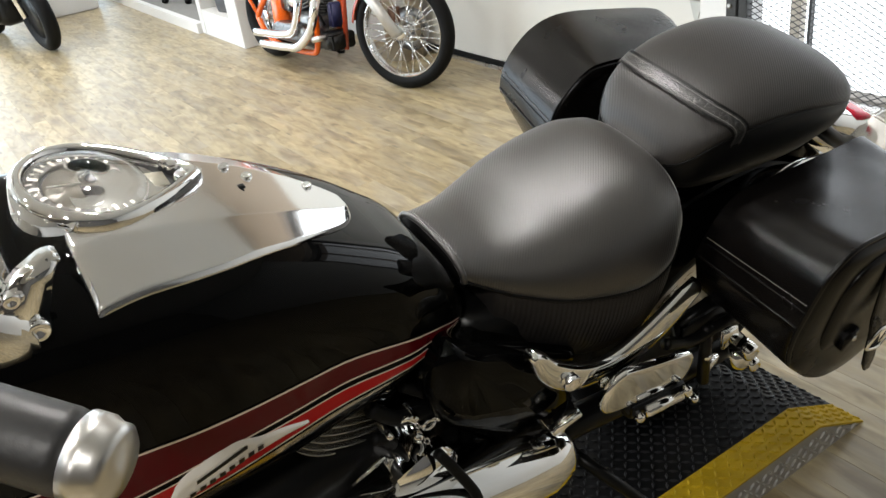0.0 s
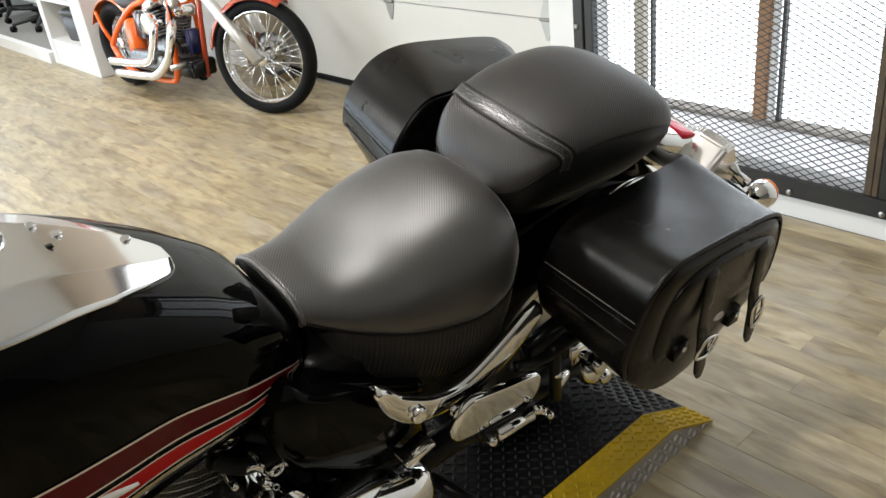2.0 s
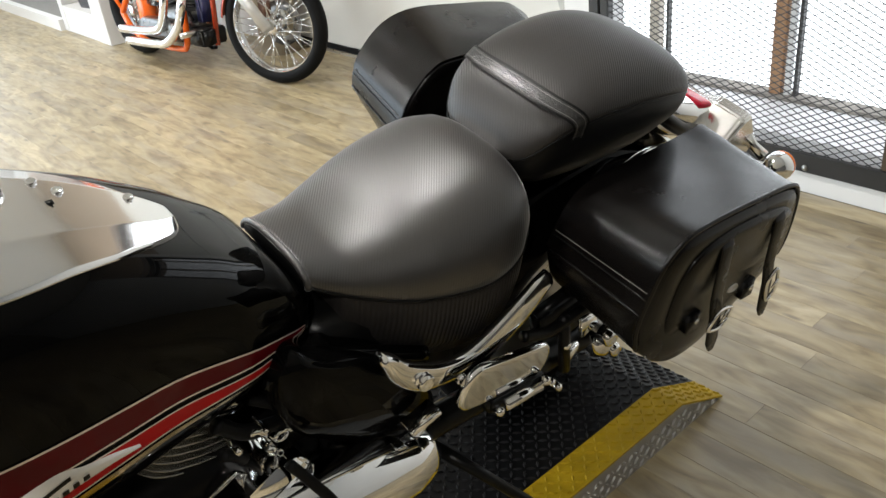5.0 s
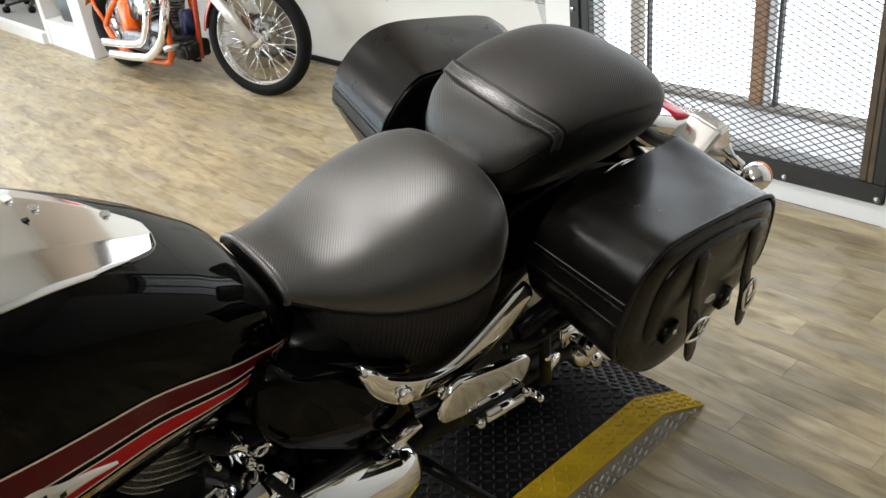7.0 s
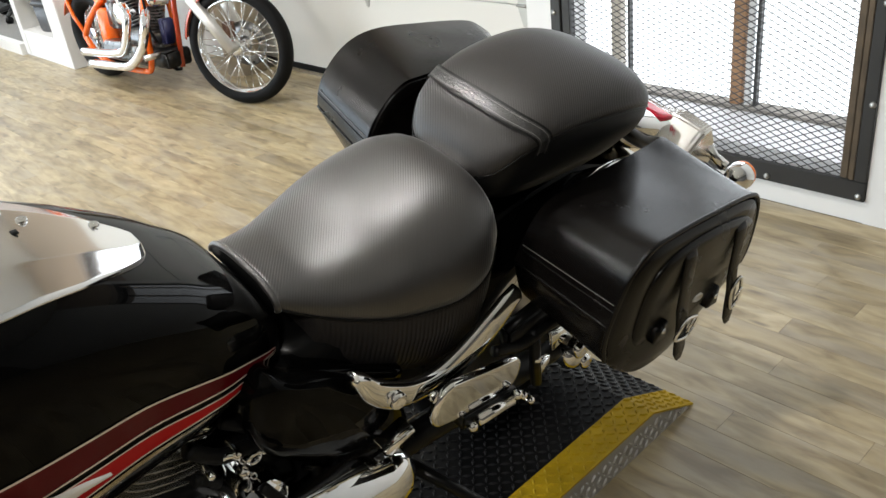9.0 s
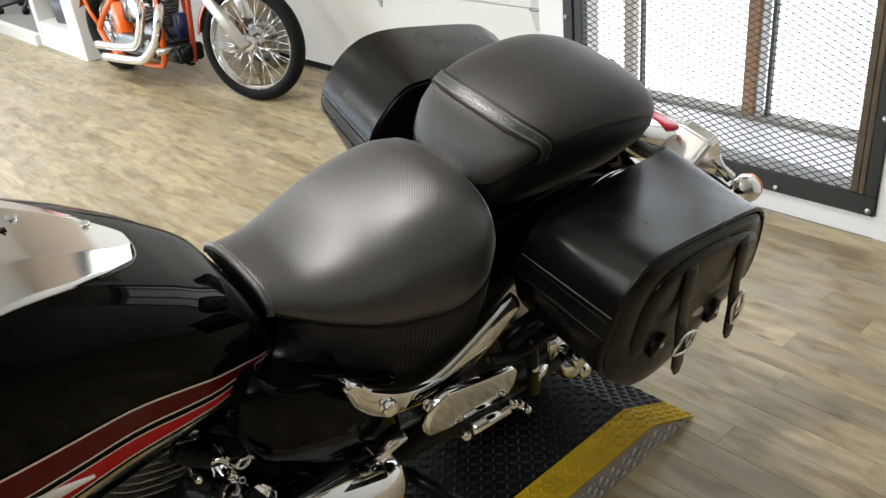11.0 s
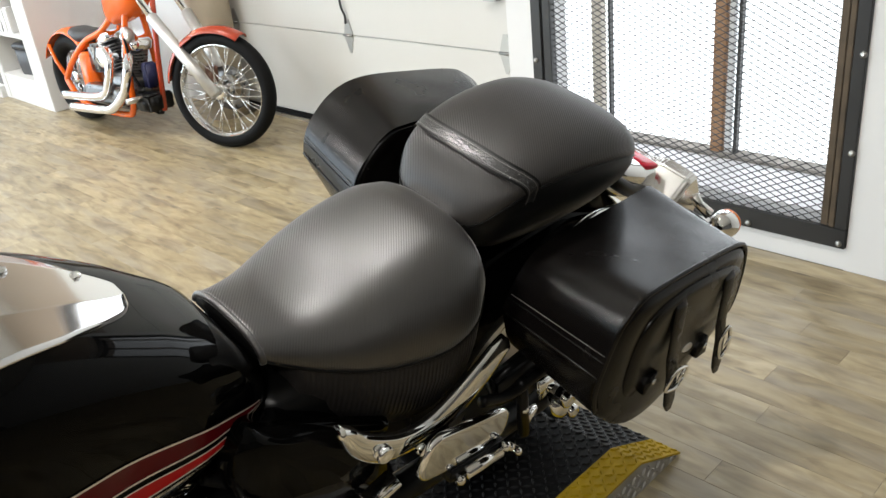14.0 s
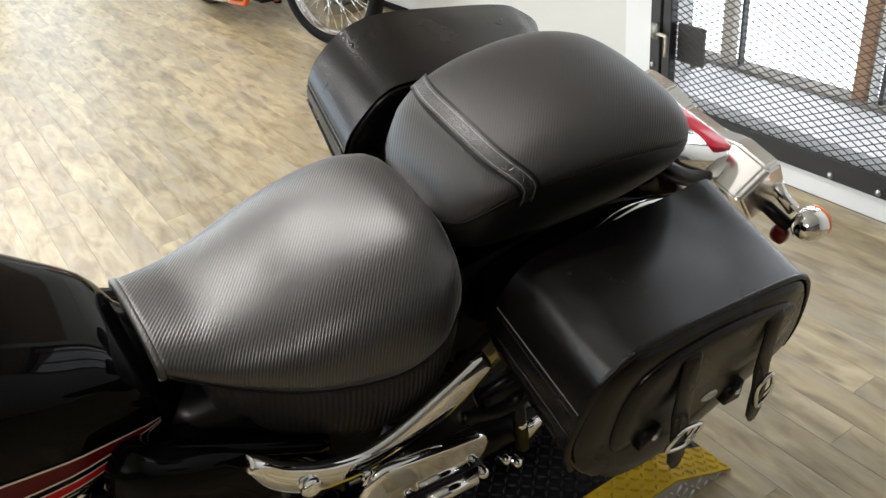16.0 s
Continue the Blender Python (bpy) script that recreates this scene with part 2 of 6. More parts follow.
    gloss = n.new("ShaderNodeMapRange")
    gloss.inputs[3].default_value, gloss.inputs[4].default_value = 0.33, 0.48
    l.new(cloud.outputs["Fac"], gloss.inputs[0])
    l.new(gloss.outputs[0], p.inputs["Roughness"])
    b = n.new("ShaderNodeBump")
    b.inputs["Strength"].default_value, b.inputs["Distance"].default_value = 0.12, 0.002
    l.new(grain.outputs["Fac"], b.inputs["Height"])
    l.new(b.outputs["Normal"], p.inputs["Normal"])
    return m


PLANK, PLANK_JOINED = plank_material(), plank_material(True)
floor = tagged(part("floor", box(X0, X1, Y0, Y1, -0.12, -0.004), material("dark_joint", (0.13, 0.1, 0.06), 0.8), smooth=False), "grey-beige oak-look plank floor", "floor", kind="structure")


def wall(name, x0, x1, y0, y1, z0, z1, label="plain white painted wall", mat=None, category="wall"):
    return tagged(part(name, box(x0, x1, y0, y1, z0, z1), mat or WHITE_WALL, smooth=False), label, category, kind="structure")


wall("ceiling", X0, X1, Y0, Y1, H, H + 0.1, "off-white suspended ceiling", CEILING, "ceiling")
wall("wall_west", X0 - 0.1, X0, Y0, Y1, 0, H, "plain grey painted wall", material("light_grey_wall", (0.4, 0.38, 0.35), 0.6, vary=0.08, scale=2))
# unseen closing walls, coloured dark so the black paint reflects little
GREY_WALL = material("unseen_dark_wall", (0.09, 0.085, 0.08), 0.6, vary=0.08, scale=2)
wall("wall_east", X1, X1 + 0.1, Y0, Y1, 0, H, "plain unseen wall, dark grey to cut fill and reflections", GREY_WALL)
wall("wall_south", X0, X1, Y0 - 0.1, Y0, 0, H, "plain unseen wall, dark grey to cut fill and reflections", GREY_WALL)
# colour of the unseen upper walls, chosen for what the chrome console mirrors
TAN_WALL = material("unseen_tan_wall", (0.33, 0.26, 0.195), 0.6, vary=0.06, scale=2)
wall("wall_north_1", -0.515, X1, WY, Y1, 0, H)
wall("wall_north_2", -1.952, -1.815, WY, 3.182, 0, H, "white painted pier between garage door and window")
wall("wall_north_3", -1.815, -0.515, WY + 0.012, Y1, 2.4, H, "unseen wall above the window, tan for the console's reflection", TAN_WALL)
wall("wall_north_7", -2.30, -1.816, 3.30, Y1, 2.41, H, "unseen wall above the window, tan for the console's reflection", TAN_WALL)
wall("wall_north_4", -5.74, -1.953, DY + 0.02, 3.29, 2.15, H, "unseen wall above the garage door, tan for the console's reflection", TAN_WALL)
wall("wall_north_5", -5.74, -4.72, DY - 0.06, Y1, 0, 2.15, "white wall beside the garage door")
wall("wall_north_6", X0, -5.74, 3.2, Y1, 0, H)
wall("wall_base", -1.815, -0.515, WY + 0.032, 3.29, 0, 0.185, "pale grey painted ledge under the window", material("grey_ledge_paint", (0.68, 0.69, 0.71), 0.5, vary=0.12, scale=6, bump=0.1, bump_scale=40))
wall("trim", -1.815, -0.515, WY + 0.004, WY + 0.030, 0, 0.0815, "white painted strip under the gate", None, "trim")
wall("window_sill", -2.30, -0.515, 3.292, 3.372, 0, 0.2, "weathered grey window sill", SILL_STONE, "sill")

# window behind the gate: posts and rails, daylight outside
window = thing("window_1", pose(0, 0, 0), "tall shop window with a brown wooden post", "window", kind="structure")
part("brown_post", box(-1.208, -1.158, 3.31, 3.35, 0.2, 2.4), WOOD_POST, window, "brown wooden post", smooth=False, bevel=0.003)
part("frame_strip", box(-1.150, -1.130, 3.32, 3.345, 0.2, 2.4), WHITE_WALL, window, smooth=False)
part("mullion", box(-1.114, -1.099, 3.32, 3.345, 0.2, 2.4), BLACK_STEEL, window, smooth=False)
part("side_frame", box(-1.777, -1.730, 3.31, 3.35, 0.2, 2.4), material("tan_frame", (0.55, 0.5, 0.42), 0.5), window, smooth=False)
part("mullion", box(-1.70, -1.688, 3.32, 3.345, 0.2, 2.4), BLACK_STEEL, window, smooth=False)
part("side_frame", box(-0.60, -0.53, 3.30, 3.37, 0.2, 2.4), WHITE_WALL, window, smooth=False)
part("head_rail", box(-1.777, -0.53, 3.31, 3.36, 2.34, 2.4), BLACK_STEEL, window, smooth=False)
glow = bpy.data.materials.new("daylight")
glow.use_nodes = True
gn = glow.node_tree.nodes
em = gn.new("ShaderNodeEmission")
em.inputs["Color"].default_value, em.inputs["Strength"].default_value = (0.90, 0.955, 1.0, 1), 3.3
glow.node_tree.links.new(em.outputs[0], gn["Material Output"].inputs[0])
tagged(part("backdrop", box(-4.2, 0.6, 4.2, 4.22, -0.6, 3.4), glow, smooth=False), "overcast daylight outside the window", "backdrop", kind="structure")

# steel security gate with expanded mesh
gate = thing("security_gate", pose(0, 0, 0), "black steel security gate with diamond mesh over the window", "gate")
GX0, GX1, GZ0, GZ1 = -1.815, -0.517, 0.082, 2.3
part("bottom_rail", box(GX0, GX1, WY - 0.012, WY + 0.01, GZ0, 0.15), BLACK_STEEL, gate, smooth=False, bevel=0.002)
part("top_rail", box(GX0, GX1, WY - 0.012, WY + 0.01, GZ1 - 0.07, GZ1), BLACK_STEEL, gate, smooth=False, bevel=0.002)
part("side_rail", box(GX0, GX0 + 0.048, WY - 0.012, WY + 0.009, 0.152, GZ1 - 0.072), BLACK_STEEL, gate, smooth=False, bevel=0.002)
part("inner_rail", box(GX0 + 0.054, GX0 + 0.092, WY - 0.006, WY + 0.03, 0.152, GZ1 - 0.072), BLACK_STEEL, gate, smooth=False, bevel=0.002)
part("side_rail", box(-0.556, GX1, WY - 0.012, WY + 0.009, 0.152, GZ1 - 0.072), BLACK_STEEL, gate, smooth=False, bevel=0.002)
part("angle_iron", box(-0.606, -0.582, WY - 0.004, WY + 0.03, 0.152, GZ1 - 0.072), RUSTY, gate, "rusty angle iron", smooth=False, bevel=0.002)
part("angle_iron", box(-0.578, -0.560, WY - 0.009, WY + 0.02, 0.152, GZ1 - 0.072), RUSTY, gate, smooth=False, bevel=0.002)
for x, z in ((-0.855, 0.1), (-1.02, 0.1), (-1.35, 0.1), (-1.68, 0.1), (-0.536, 0.1), (-0.527, 0.42), (-0.525, 0.735), (-0.525, 1.05), (-1.797, 0.60), (-1.797, 0.28), (-1.797, 0.95)):
    part("bolt", lathe([(WY - 0.012, 0.011), (WY - 0.016, 0.011), (WY - 0.019, 0.007), (WY - 0.0195, 0.0)], "y", 14, centre=(x, 0, z)), STEEL, gate)
bm = bmesh.new()
px_, pz_ = 0.0475, 0.0235
cols, rows_ = int(1.145 / px_), int((GZ1 - 0.07 - 0.13) / pz_)
r = 0.0012
for k in range(rows_ * 2 + 1):
    z = 0.14 + pz_ * k / 2
    prev = None
    for i in range(cols * 2 + 1):
        x = -1.722 + px_ * i / 2
        if x > -0.597:
            break
        up = 0.5 * pz_ * (1 if (i + k) % 2 else 0) * 0.94
        c = Vector((x, WY + 0.012 + 0.002 * ((i + k) % 2), z + up))
        knot = 1.9
        ring = [bm.verts.new(c + Vector((0, 0.0011, r * knot))), bm.verts.new(c + Vector((0, -0.0011, r * knot))), bm.verts.new(c + Vector((0, -0.0011, -r))), bm.verts.new(c + Vector((0, 0.0011, -r)))]
        if prev:
            for a in range(4):
                bm.faces.new((prev[a], prev[(a + 1) % 4], ring[(a + 1) % 4], ring[a]))
        prev = ring
tagged(part("wire_mesh", bm, MESH_STEEL, gate, "black diamond wire mesh", smooth=False), kind="stuff")
# latch on the gate's edge
lock = part("lock_plate", box(-1.72, -1.60, WY + 0.032, WY + 0.042, 0.30, 0.44), material("mesh_lock_plate", (0.05, 0.045, 0.04), 0.6), gate, "dark steel lock plate", smooth=False)
part("latch", along(smooth_path([(-1.80, WY - 0.02, 0.402), (-1.74, WY - 0.024, 0.405), (-1.725, WY - 0.026, 0.395), (-1.725, WY - 0.026, 0.33)], 5), 0.007, 8), material("worn_latch", (0.5, 0.48, 0.4), 0.4, 0.7), lock, "worn steel latch handle")
part("latch_case", box(-1.80, -1.765, WY - 0.030, WY - 0.013, 0.385, 0.44), material("latch_grey", (0.3, 0.29, 0.26), 0.5, 0.6), lock, bevel=0.004)

# sectional garage door
door = thing("door_1", pose(0, 0, 0), "closed cream sectional garage door with steel hinges", "garage door", kind="structure")
for k in range(4):
    z1 = 0.553 + 0.53 * k
    z0 = 0.05 if k == 0 else 0.556 + 0.53 * (k - 1)
    part("door_panel", box(-4.72, -1.953, DY, DY + 0.04, z0 + 0.0015, z1), CREAM_DOOR, door, smooth=False, bevel=0.004)
part("rubber_seal", box(-4.72, -1.953, DY - 0.012, DY + 0.03, 0.022, 0.05), RUBBER, door, "black rubber seal", smooth=False)
part("seal_holder", box(-4.72, -1.953, DY - 0.018, DY + 0.03, 0.0, 0.021), ALLOY, door, "bright aluminium strip", smooth=False)
HINGE = material("galvanised_hinge", (0.42, 0.42, 0.4), 0.4, 0.8, vary=0.2)
for x in (-4.35, -3.235, -2.12):
    for z in (0.556, 1.086):
        outline = [(x - 0.012, z + 0.085), (x + 0.012, z + 0.085), (x + 0.035, z + 0.012), (x + 0.035, z - 0.012), (x + 0.008, z - 0.095), (x - 0.008, z - 0.095), (x - 0.035, z - 0.012), (x - 0.035, z + 0.012)]
        h = part("hinge", prism(outline, "y", DY - 0.004, DY - 0.0005), HINGE, door, smooth=False)
        part("hinge_pin", along([(x - 0.033, DY - 0.010, z), (x + 0.033, DY - 0.010, z)], 0.0075, 10), STEEL, h)
part("pull_rope", along(smooth_path([(-3.235, DY - 0.012, 0.80), (-3.255, DY - 0.016, 0.76), (-3.25, DY - 0.016, 0.70), (-3.232, DY - 0.014, 0.66), (-3.24, DY - 0.012, 0.62)], 6), 0.006, 8), BLACK_STEEL, door, "dark pull handle")
part("bracket", box(-2.20, -2.12, DY - 0.05, DY - 0.001, 0.79, 0.86), HINGE, door, smooth=False, bevel=0.004)

# ---------------------------------------------------------------- diamond-plate platform under the cruiser
PX0, PX1, PTOP, PEND, PTIP = -1.18, -0.455, 0.09, 1.645, 1.82
platform = thing("lift_platform", pose(0, 0, 0), "black diamond-plate lift platform with yellow edges", "platform")
BAND = 0.085


def deck(x0, x1, z=0.0):
    """The bent top sheet between two sides: level, then sloping down to the floor."""
    t = 0.006
    return prism([(-1.6, PTOP + z), (PEND, PTOP + z), (PTIP, 0.006 + z), (PTIP, 0.001), (PEND, PTOP - t), (-1.6, PTOP - t)], "x", x0, x1)


part("deck_plate", deck(PX0 + BAND, PX1 - BAND), BLACK_PLATE, platform, "black painted deck plate", smooth=False)
for x0, x1 in ((PX1 - BAND, PX1), (PX0, PX0 + BAND)):
    part("edge_band", deck(x0, x1), YELLOW_PLATE, platform, "worn yellow painted edge", smooth=False)
for x0, x1 in ((PX1 - 0.008, PX1 - 0.002), (PX0 + 0.002, PX0 + 0.008)):
    part("side_plate", prism([(-1.6, 0.0), (-1.6, PTOP - 0.007), (PEND, PTOP - 0.007), (PTIP - 0.012, 0.0)], "x", x0, x1), BARE_PLATE, platform, "bare tread plate side", smooth=False)


def treads(region, place, name, mat):
    """Raised lens-shaped bars, turned by quarter steps in rows."""
    bm = bmesh.new()
    for (a, b), turn in region:
        o, ex, ey, n = place(a, b)
        d = (ex * math.cos(turn) + ey * math.sin(turn)).normalized()
        s = n.cross(d)
        L_, W_, h = 0.0108, 0.0036, 0.0044
        base = [o + d * L_, o + s * W_, o - d * L_, o - s * W_]
        top = [o + d * L_ * 0.6 + n * h, o + s * W_ * 0.45 + n * h, o - d * L_ * 0.6 + n * h, o - s * W_ * 0.45 + n * h]
        v = [bm.verts.new(p) for p in base + top]
        for i in range(4):
            j = (i + 1) % 4
            bm.faces.new((v[i], v[j], v[4 + j], v[4 + i]))
        bm.faces.new(v[4:])
    ob = tagged(part(name, bm, mat, platform, "raised tread bars", smooth=False), kind="stuff")
    return ob


SLOPE = math.hypot(PTIP - PEND, PTOP - 0.006)
def on_deck(a, b):
    ex = Vector((1, 0, 0))
    if b <= PEND:
        return Vector((a, b, PTOP)), ex, Vector((0, 1, 0)), Vector((0, 0, 1))
    f = (b - PEND) / SLOPE
    d = Vector((0, PTIP - PEND, 0.006 - PTOP)).normalized()
    return Vector((a, PEND, PTOP)) + d * (b - PEND), ex, d, ex.cross(d)


def lattice(x0, x1, y0, y1, p=0.0205):
    out = []
    for i in range(int((x1 - x0) / p)):
        for j in range(int((y1 - y0) / p)):
            out.append(((x0 + p * (i + 0.5), y0 + p * (j + 0.5)), radians(45) if (i + j) % 2 else radians(135)))
    return out


treads(lattice(PX0 + BAND, PX1 - BAND, 0.3, PEND + SLOPE), on_deck, "deck_treads", WORN_BLACK)
treads(lattice(PX1 - BAND, PX1, 0.3, PEND + SLOPE), on_deck, "edge_treads", YELLOW_PLATE)
treads(lattice(PX0, PX0 + BAND, 0.3, PEND + SLOPE), on_deck, "edge_treads", YELLOW_PLATE)
side = [((a, b), t) for (a, b), t in lattice(0.6, PTIP, 0.004, PTOP - 0.01) if b < (PTIP - a) * 0.48 - 0.004]
treads(side, lambda a, b: (Vector((PX1 - 0.002, a, b)), Vector((0, 1, 0)), Vector((0, 0, 1)), Vector((1, 0, 0))), "side_treads", BARE_PLATE)

# ---------------------------------------------------------------- the black cruiser
# Local axes of the motorcycle: x to its left side, y to its rear, z up; it leans on its side stand.
bike = thing("motorcycle", pose(-0.815, 0, 0.09, 0, 17, 0), "gloss black cruiser with red tank stripes, leaning on its side stand", "motorcycle")

TANK = [(-0.10, 0.99, 0.90, 0.10, 0.78), (0.0, 1.045, 0.88, 0.15, 0.70), (0.15, 1.066, 0.86, 0.172, 0.655), (0.3, 1.052, 0.85, 0.178, 0.64), (0.45, 1.020, 0.835, 0.173, 0.64),
        (0.55, 0.978, 0.81, 0.160, 0.65), (0.65, 0.917, 0.775, 0.142, 0.665), (0.70, 0.880, 0.755, 0.124, 0.675), (0.728, 0.858, 0.747, 0.114, 0.678), (0.750, 0.834, 0.742, 0.106, 0.682), (0.766, 0.802, 0.739, 0.098, 0.685), (0.775, 0.772, 0.737, 0.092, 0.688)]


def curve_row(rows, v):
    """Smooth values between rows keyed by their first number."""
    i = max(0, min(len(rows) - 2, sum(1 for r in rows if r[0] <= v) - 1))
    a, b, c, d = (np.array(rows[k], float) for k in (max(i - 1, 0), i, i + 1, min(i + 2, len(rows) - 1)))
    t, span = (v - b[0]) / (c[0] - b[0]), c[0] - b[0]
    m1, m2 = (c - a) / (c[0] - a[0]) * span, (d - b) / (d[0] - b[0]) * span
    out = (2 * t ** 3 - 3 * t * t + 1) * b + (t ** 3 - 2 * t * t + t) * m1 + (-2 * t ** 3 + 3 * t * t) * c + (t ** 3 - t * t) * m2
    return [float(x) for x in out[1:]]


def steps(a, b, n):
    return [a + (b - a) * i / n for i in range(n + 1)]


def tank_side(v, w):
    """The tank's half width at a height."""
    top, wc, hw, bot = curve_row(TANK, v)
    r, p = (top - wc, 4.2) if w > wc else (wc - bot, 3.2)
    return hw * max(0.0, 1 - (abs(w - wc) / r) ** p) ** (1 / p)


def tank_top(v, u):
    top, wc, hw, bot = curve_row(TANK, v)
    return wc + (top - wc) * max(0.0, 1 - (abs(u) / hw) ** 4.2) ** (1 / 4.2)


def tank_ring(v, grow=0.0, n=64):
    top, wc, hw, bot = curve_row(TANK, v)
    ring = []
    for i in range(n):
        a = 2 * math.pi * i / n
        ca, sa = math.cos(a), math.sin(a)
        p, r = (4.2, top - wc) if sa >= 0 else (3.2, wc - bot)
        ring.append(((hw + grow) * math.copysign(abs(ca) ** (2 / p), ca), v, wc + (r + grow) * math.copysign(abs(sa) ** (2 / p), sa)))
    return ring


rings = [tank_ring(v) for v in steps(-0.10, 0.775, 60)]
c0, c1 = Vector((0, -0.115, 0.89)), Vector((0, 0.79, 0.735))
rings = [[c0 + (Vector(p) - c0) * 0.6 for p in rings[0]]] + rings + [[c1 + (Vector(p) - Vector((0, 0.775, 0.735))) * 0.8 for p in rings[-1]], [c1 + Vector((0, 0.006, 0)) + (Vector(p) - Vector((0, 0.775, 0.735))) * 0.3 for p in rings[-1]]]
tank = part("fuel_tank", loft(rings), GLOSS_BLACK, bike, "gloss black fuel tank")


def tank_stripe(name, high, low, mat, label="", lift=0.0016):
    """A band of paint on the tank's flank between two lines of (y, height)."""
    v0, v1 = max(high[0][0], low[0][0]), min(high[-1][0], low[-1][0])
    for side in (1, -1):
        bm = bmesh.new()
        rows = []
        for v in steps(v0, v1, 40):
            wh, wl = curve_row(high, v)[0], curve_row(low, v)[0]
            rows.append([(side * (tank_side(v, wl + (wh - wl) * k / 4) + lift), v, wl + (wh - wl) * k / 4) for k in range(5)])
        loft(rows, bm, caps=False, closed=False)
        part(name, bm, mat, tank, label)


LINE_A = [(0.02, 0.885), (0.15, 0.876), (0.28, 0.868), (0.35, 0.858), (0.41, 0.853), (0.48, 0.848), (0.55, 0.836), (0.635, 0.802), (0.70, 0.768), (0.764, 0.738)]
LINE_B = [(0.02, 0.795), (0.15, 0.797), (0.28, 0.80), (0.34, 0.803), (0.40, 0.806), (0.47, 0.806), (0.545, 0.799), (0.632, 0.772), (0.70, 0.748), (0.764, 0.733)]
LINE_C = [(0.02, 0.71), (0.15, 0.722), (0.28, 0.738), (0.39, 0.752), (0.46, 0.762), (0.53, 0.763), (0.63, 0.745), (0.70, 0.728), (0.745, 0.722)]


def shifted(line, d):
    return [(v, w + d * min(1.0, (0.80 - v) * 8)) for v, w in line]


tank_stripe("upper_stripe", LINE_A, shifted(LINE_B, 0.004), DARK_RED, "maroon painted stripe", 0.0012)
tank_stripe("lower_stripe", shifted(LINE_B, -0.012), LINE_C, RED, "bright red painted stripe", 0.0012)
tank_stripe("pinstripe", shifted(LINE_A, 0.0035), LINE_A, PIN_WHITE, "", 0.0015)
tank_stripe("pinstripe", shifted(LINE_B, 0.0035), shifted(LINE_B, 0.0005), PIN_WHITE, "", 0.0015)
tank_stripe("pinstripe", shifted(LINE_B, -0.009), shifted(LINE_B, -0.0115), PIN_WHITE, "", 0.0015)
tank_stripe("pinstripe", LINE_C, shifted(LINE_C, -0.0028), PIN_WHITE, "", 0.0015)
# the floor's reflection along the tank's lower edge, put in as a tan band
tank_stripe("reflection_strip", shifted(LINE_C, -0.009), [(v, w - 0.009 - 0.05 * max(0.0, 0.72 - v)) for v, w in LINE_C], material("floor_reflection_tan", (0.5, 0.41, 0.29), 0.12, 0.9, vary=0.1), "tan strip painted for the floor's reflection in the tank's lower edge", 0.0012)

SILVER = material("silver_badge_paint", (0.8, 0.79, 0.77), 0.3, 0.0, vary=0.06, scale=20)
# the silver badge on the flank: a wing with a row of dark bars for its lettering
for side in (1, -1):
    def on_flank(v, w, lift):
        return (side * (tank_side(v, w) + lift), v, w)
    wing_top = [(0.30, 0.757), (0.315, 0.790), (0.345, 0.806), (0.385, 0.812), (0.40, 0.809), (0.415, 0.800), (0.45, 0.791), (0.483, 0.777)]
    wing_low = [(0.30, 0.735), (0.315, 0.742), (0.345, 0.752), (0.385, 0.764), (0.40, 0.768), (0.415, 0.771), (0.45, 0.776), (0.483, 0.775)]
    bm = bmesh.new()
    rows = []
    for v in steps(0.30, 0.483, 30):
        wh, wl = curve_row(wing_top, v)[0], curve_row(wing_low, v)[0]
        rows.append([on_flank(v, wl, 0.001)] + [on_flank(v, wl + (wh - wl) * k / 6, 0.005) for k in range(1, 6)] + [on_flank(v, wh, 0.001)])
    loft(rows, bm, caps=False, closed=False)
    part("tank_badge", bm, SILVER, tank, "silver winged tank badge with dark bars")
    for k in range(9):
        v = 0.312 + k * 0.0125
        wl = curve_row(wing_low, v)[0]
        part("badge_bar", loft([[on_flank(v, wl + 0.006, 0.0052), on_flank(v + 0.0075, wl + 0.0075, 0.0052)], [on_flank(v, wl + 0.017, 0.0062), on_flank(v + 0.0075, wl + 0.0178, 0.0062)]], caps=False, closed=False), ENGINE_BLACK, tank)
    part("badge_bar", loft([[on_flank(v, curve_row(wing_low, v)[0] + 0.026, 0.0055), on_flank(v, curve_row(wing_low, v)[0] + 0.034, 0.0058)] for v in steps(0.335, 0.40, 8)], caps=False, closed=False), ENGINE_BLACK, tank)

# chrome console along the tank's top
CONSOLE = [(0.294, 0.138), (0.34, 0.130), (0.396, 0.125), (0.44, 0.118), (0.488, 0.105), (0.53, 0.091), (0.556, 0.079), (0.59, 0.062), (0.612, 0.047), (0.627, 0.033), (0.6355, 0.020), (0.6395, 0.010), (0.641, 0.003)]
CREASE = 0.54  # the flat top ends here; a plain flank runs down to the tank


def console_height(v, u, h, edge=1.0):
    s = min(1.0, abs(u) / h)
    rise = edge * 0.0145 * min(1.0, (0.643 - v) / 0.008)
    hump = edge * 0.018 * math.exp(-((v - 0.35) / 0.085) ** 2)
    top = tank_top(v, min(abs(u), CREASE * h)) + rise + hump * (1 - min(s, CREASE) ** 2) ** 1.5
    if s <= CREASE:
        return top + 0.0015
    f = (s - CREASE) / (1 - CREASE)
    low = tank_top(v, h) + edge * 0.004 * min(1.0, (0.643 - v) / 0.008)
    return top + (low - top) * f + 0.0015 - (edge * 0.005 if s > 0.999 else 0.0)


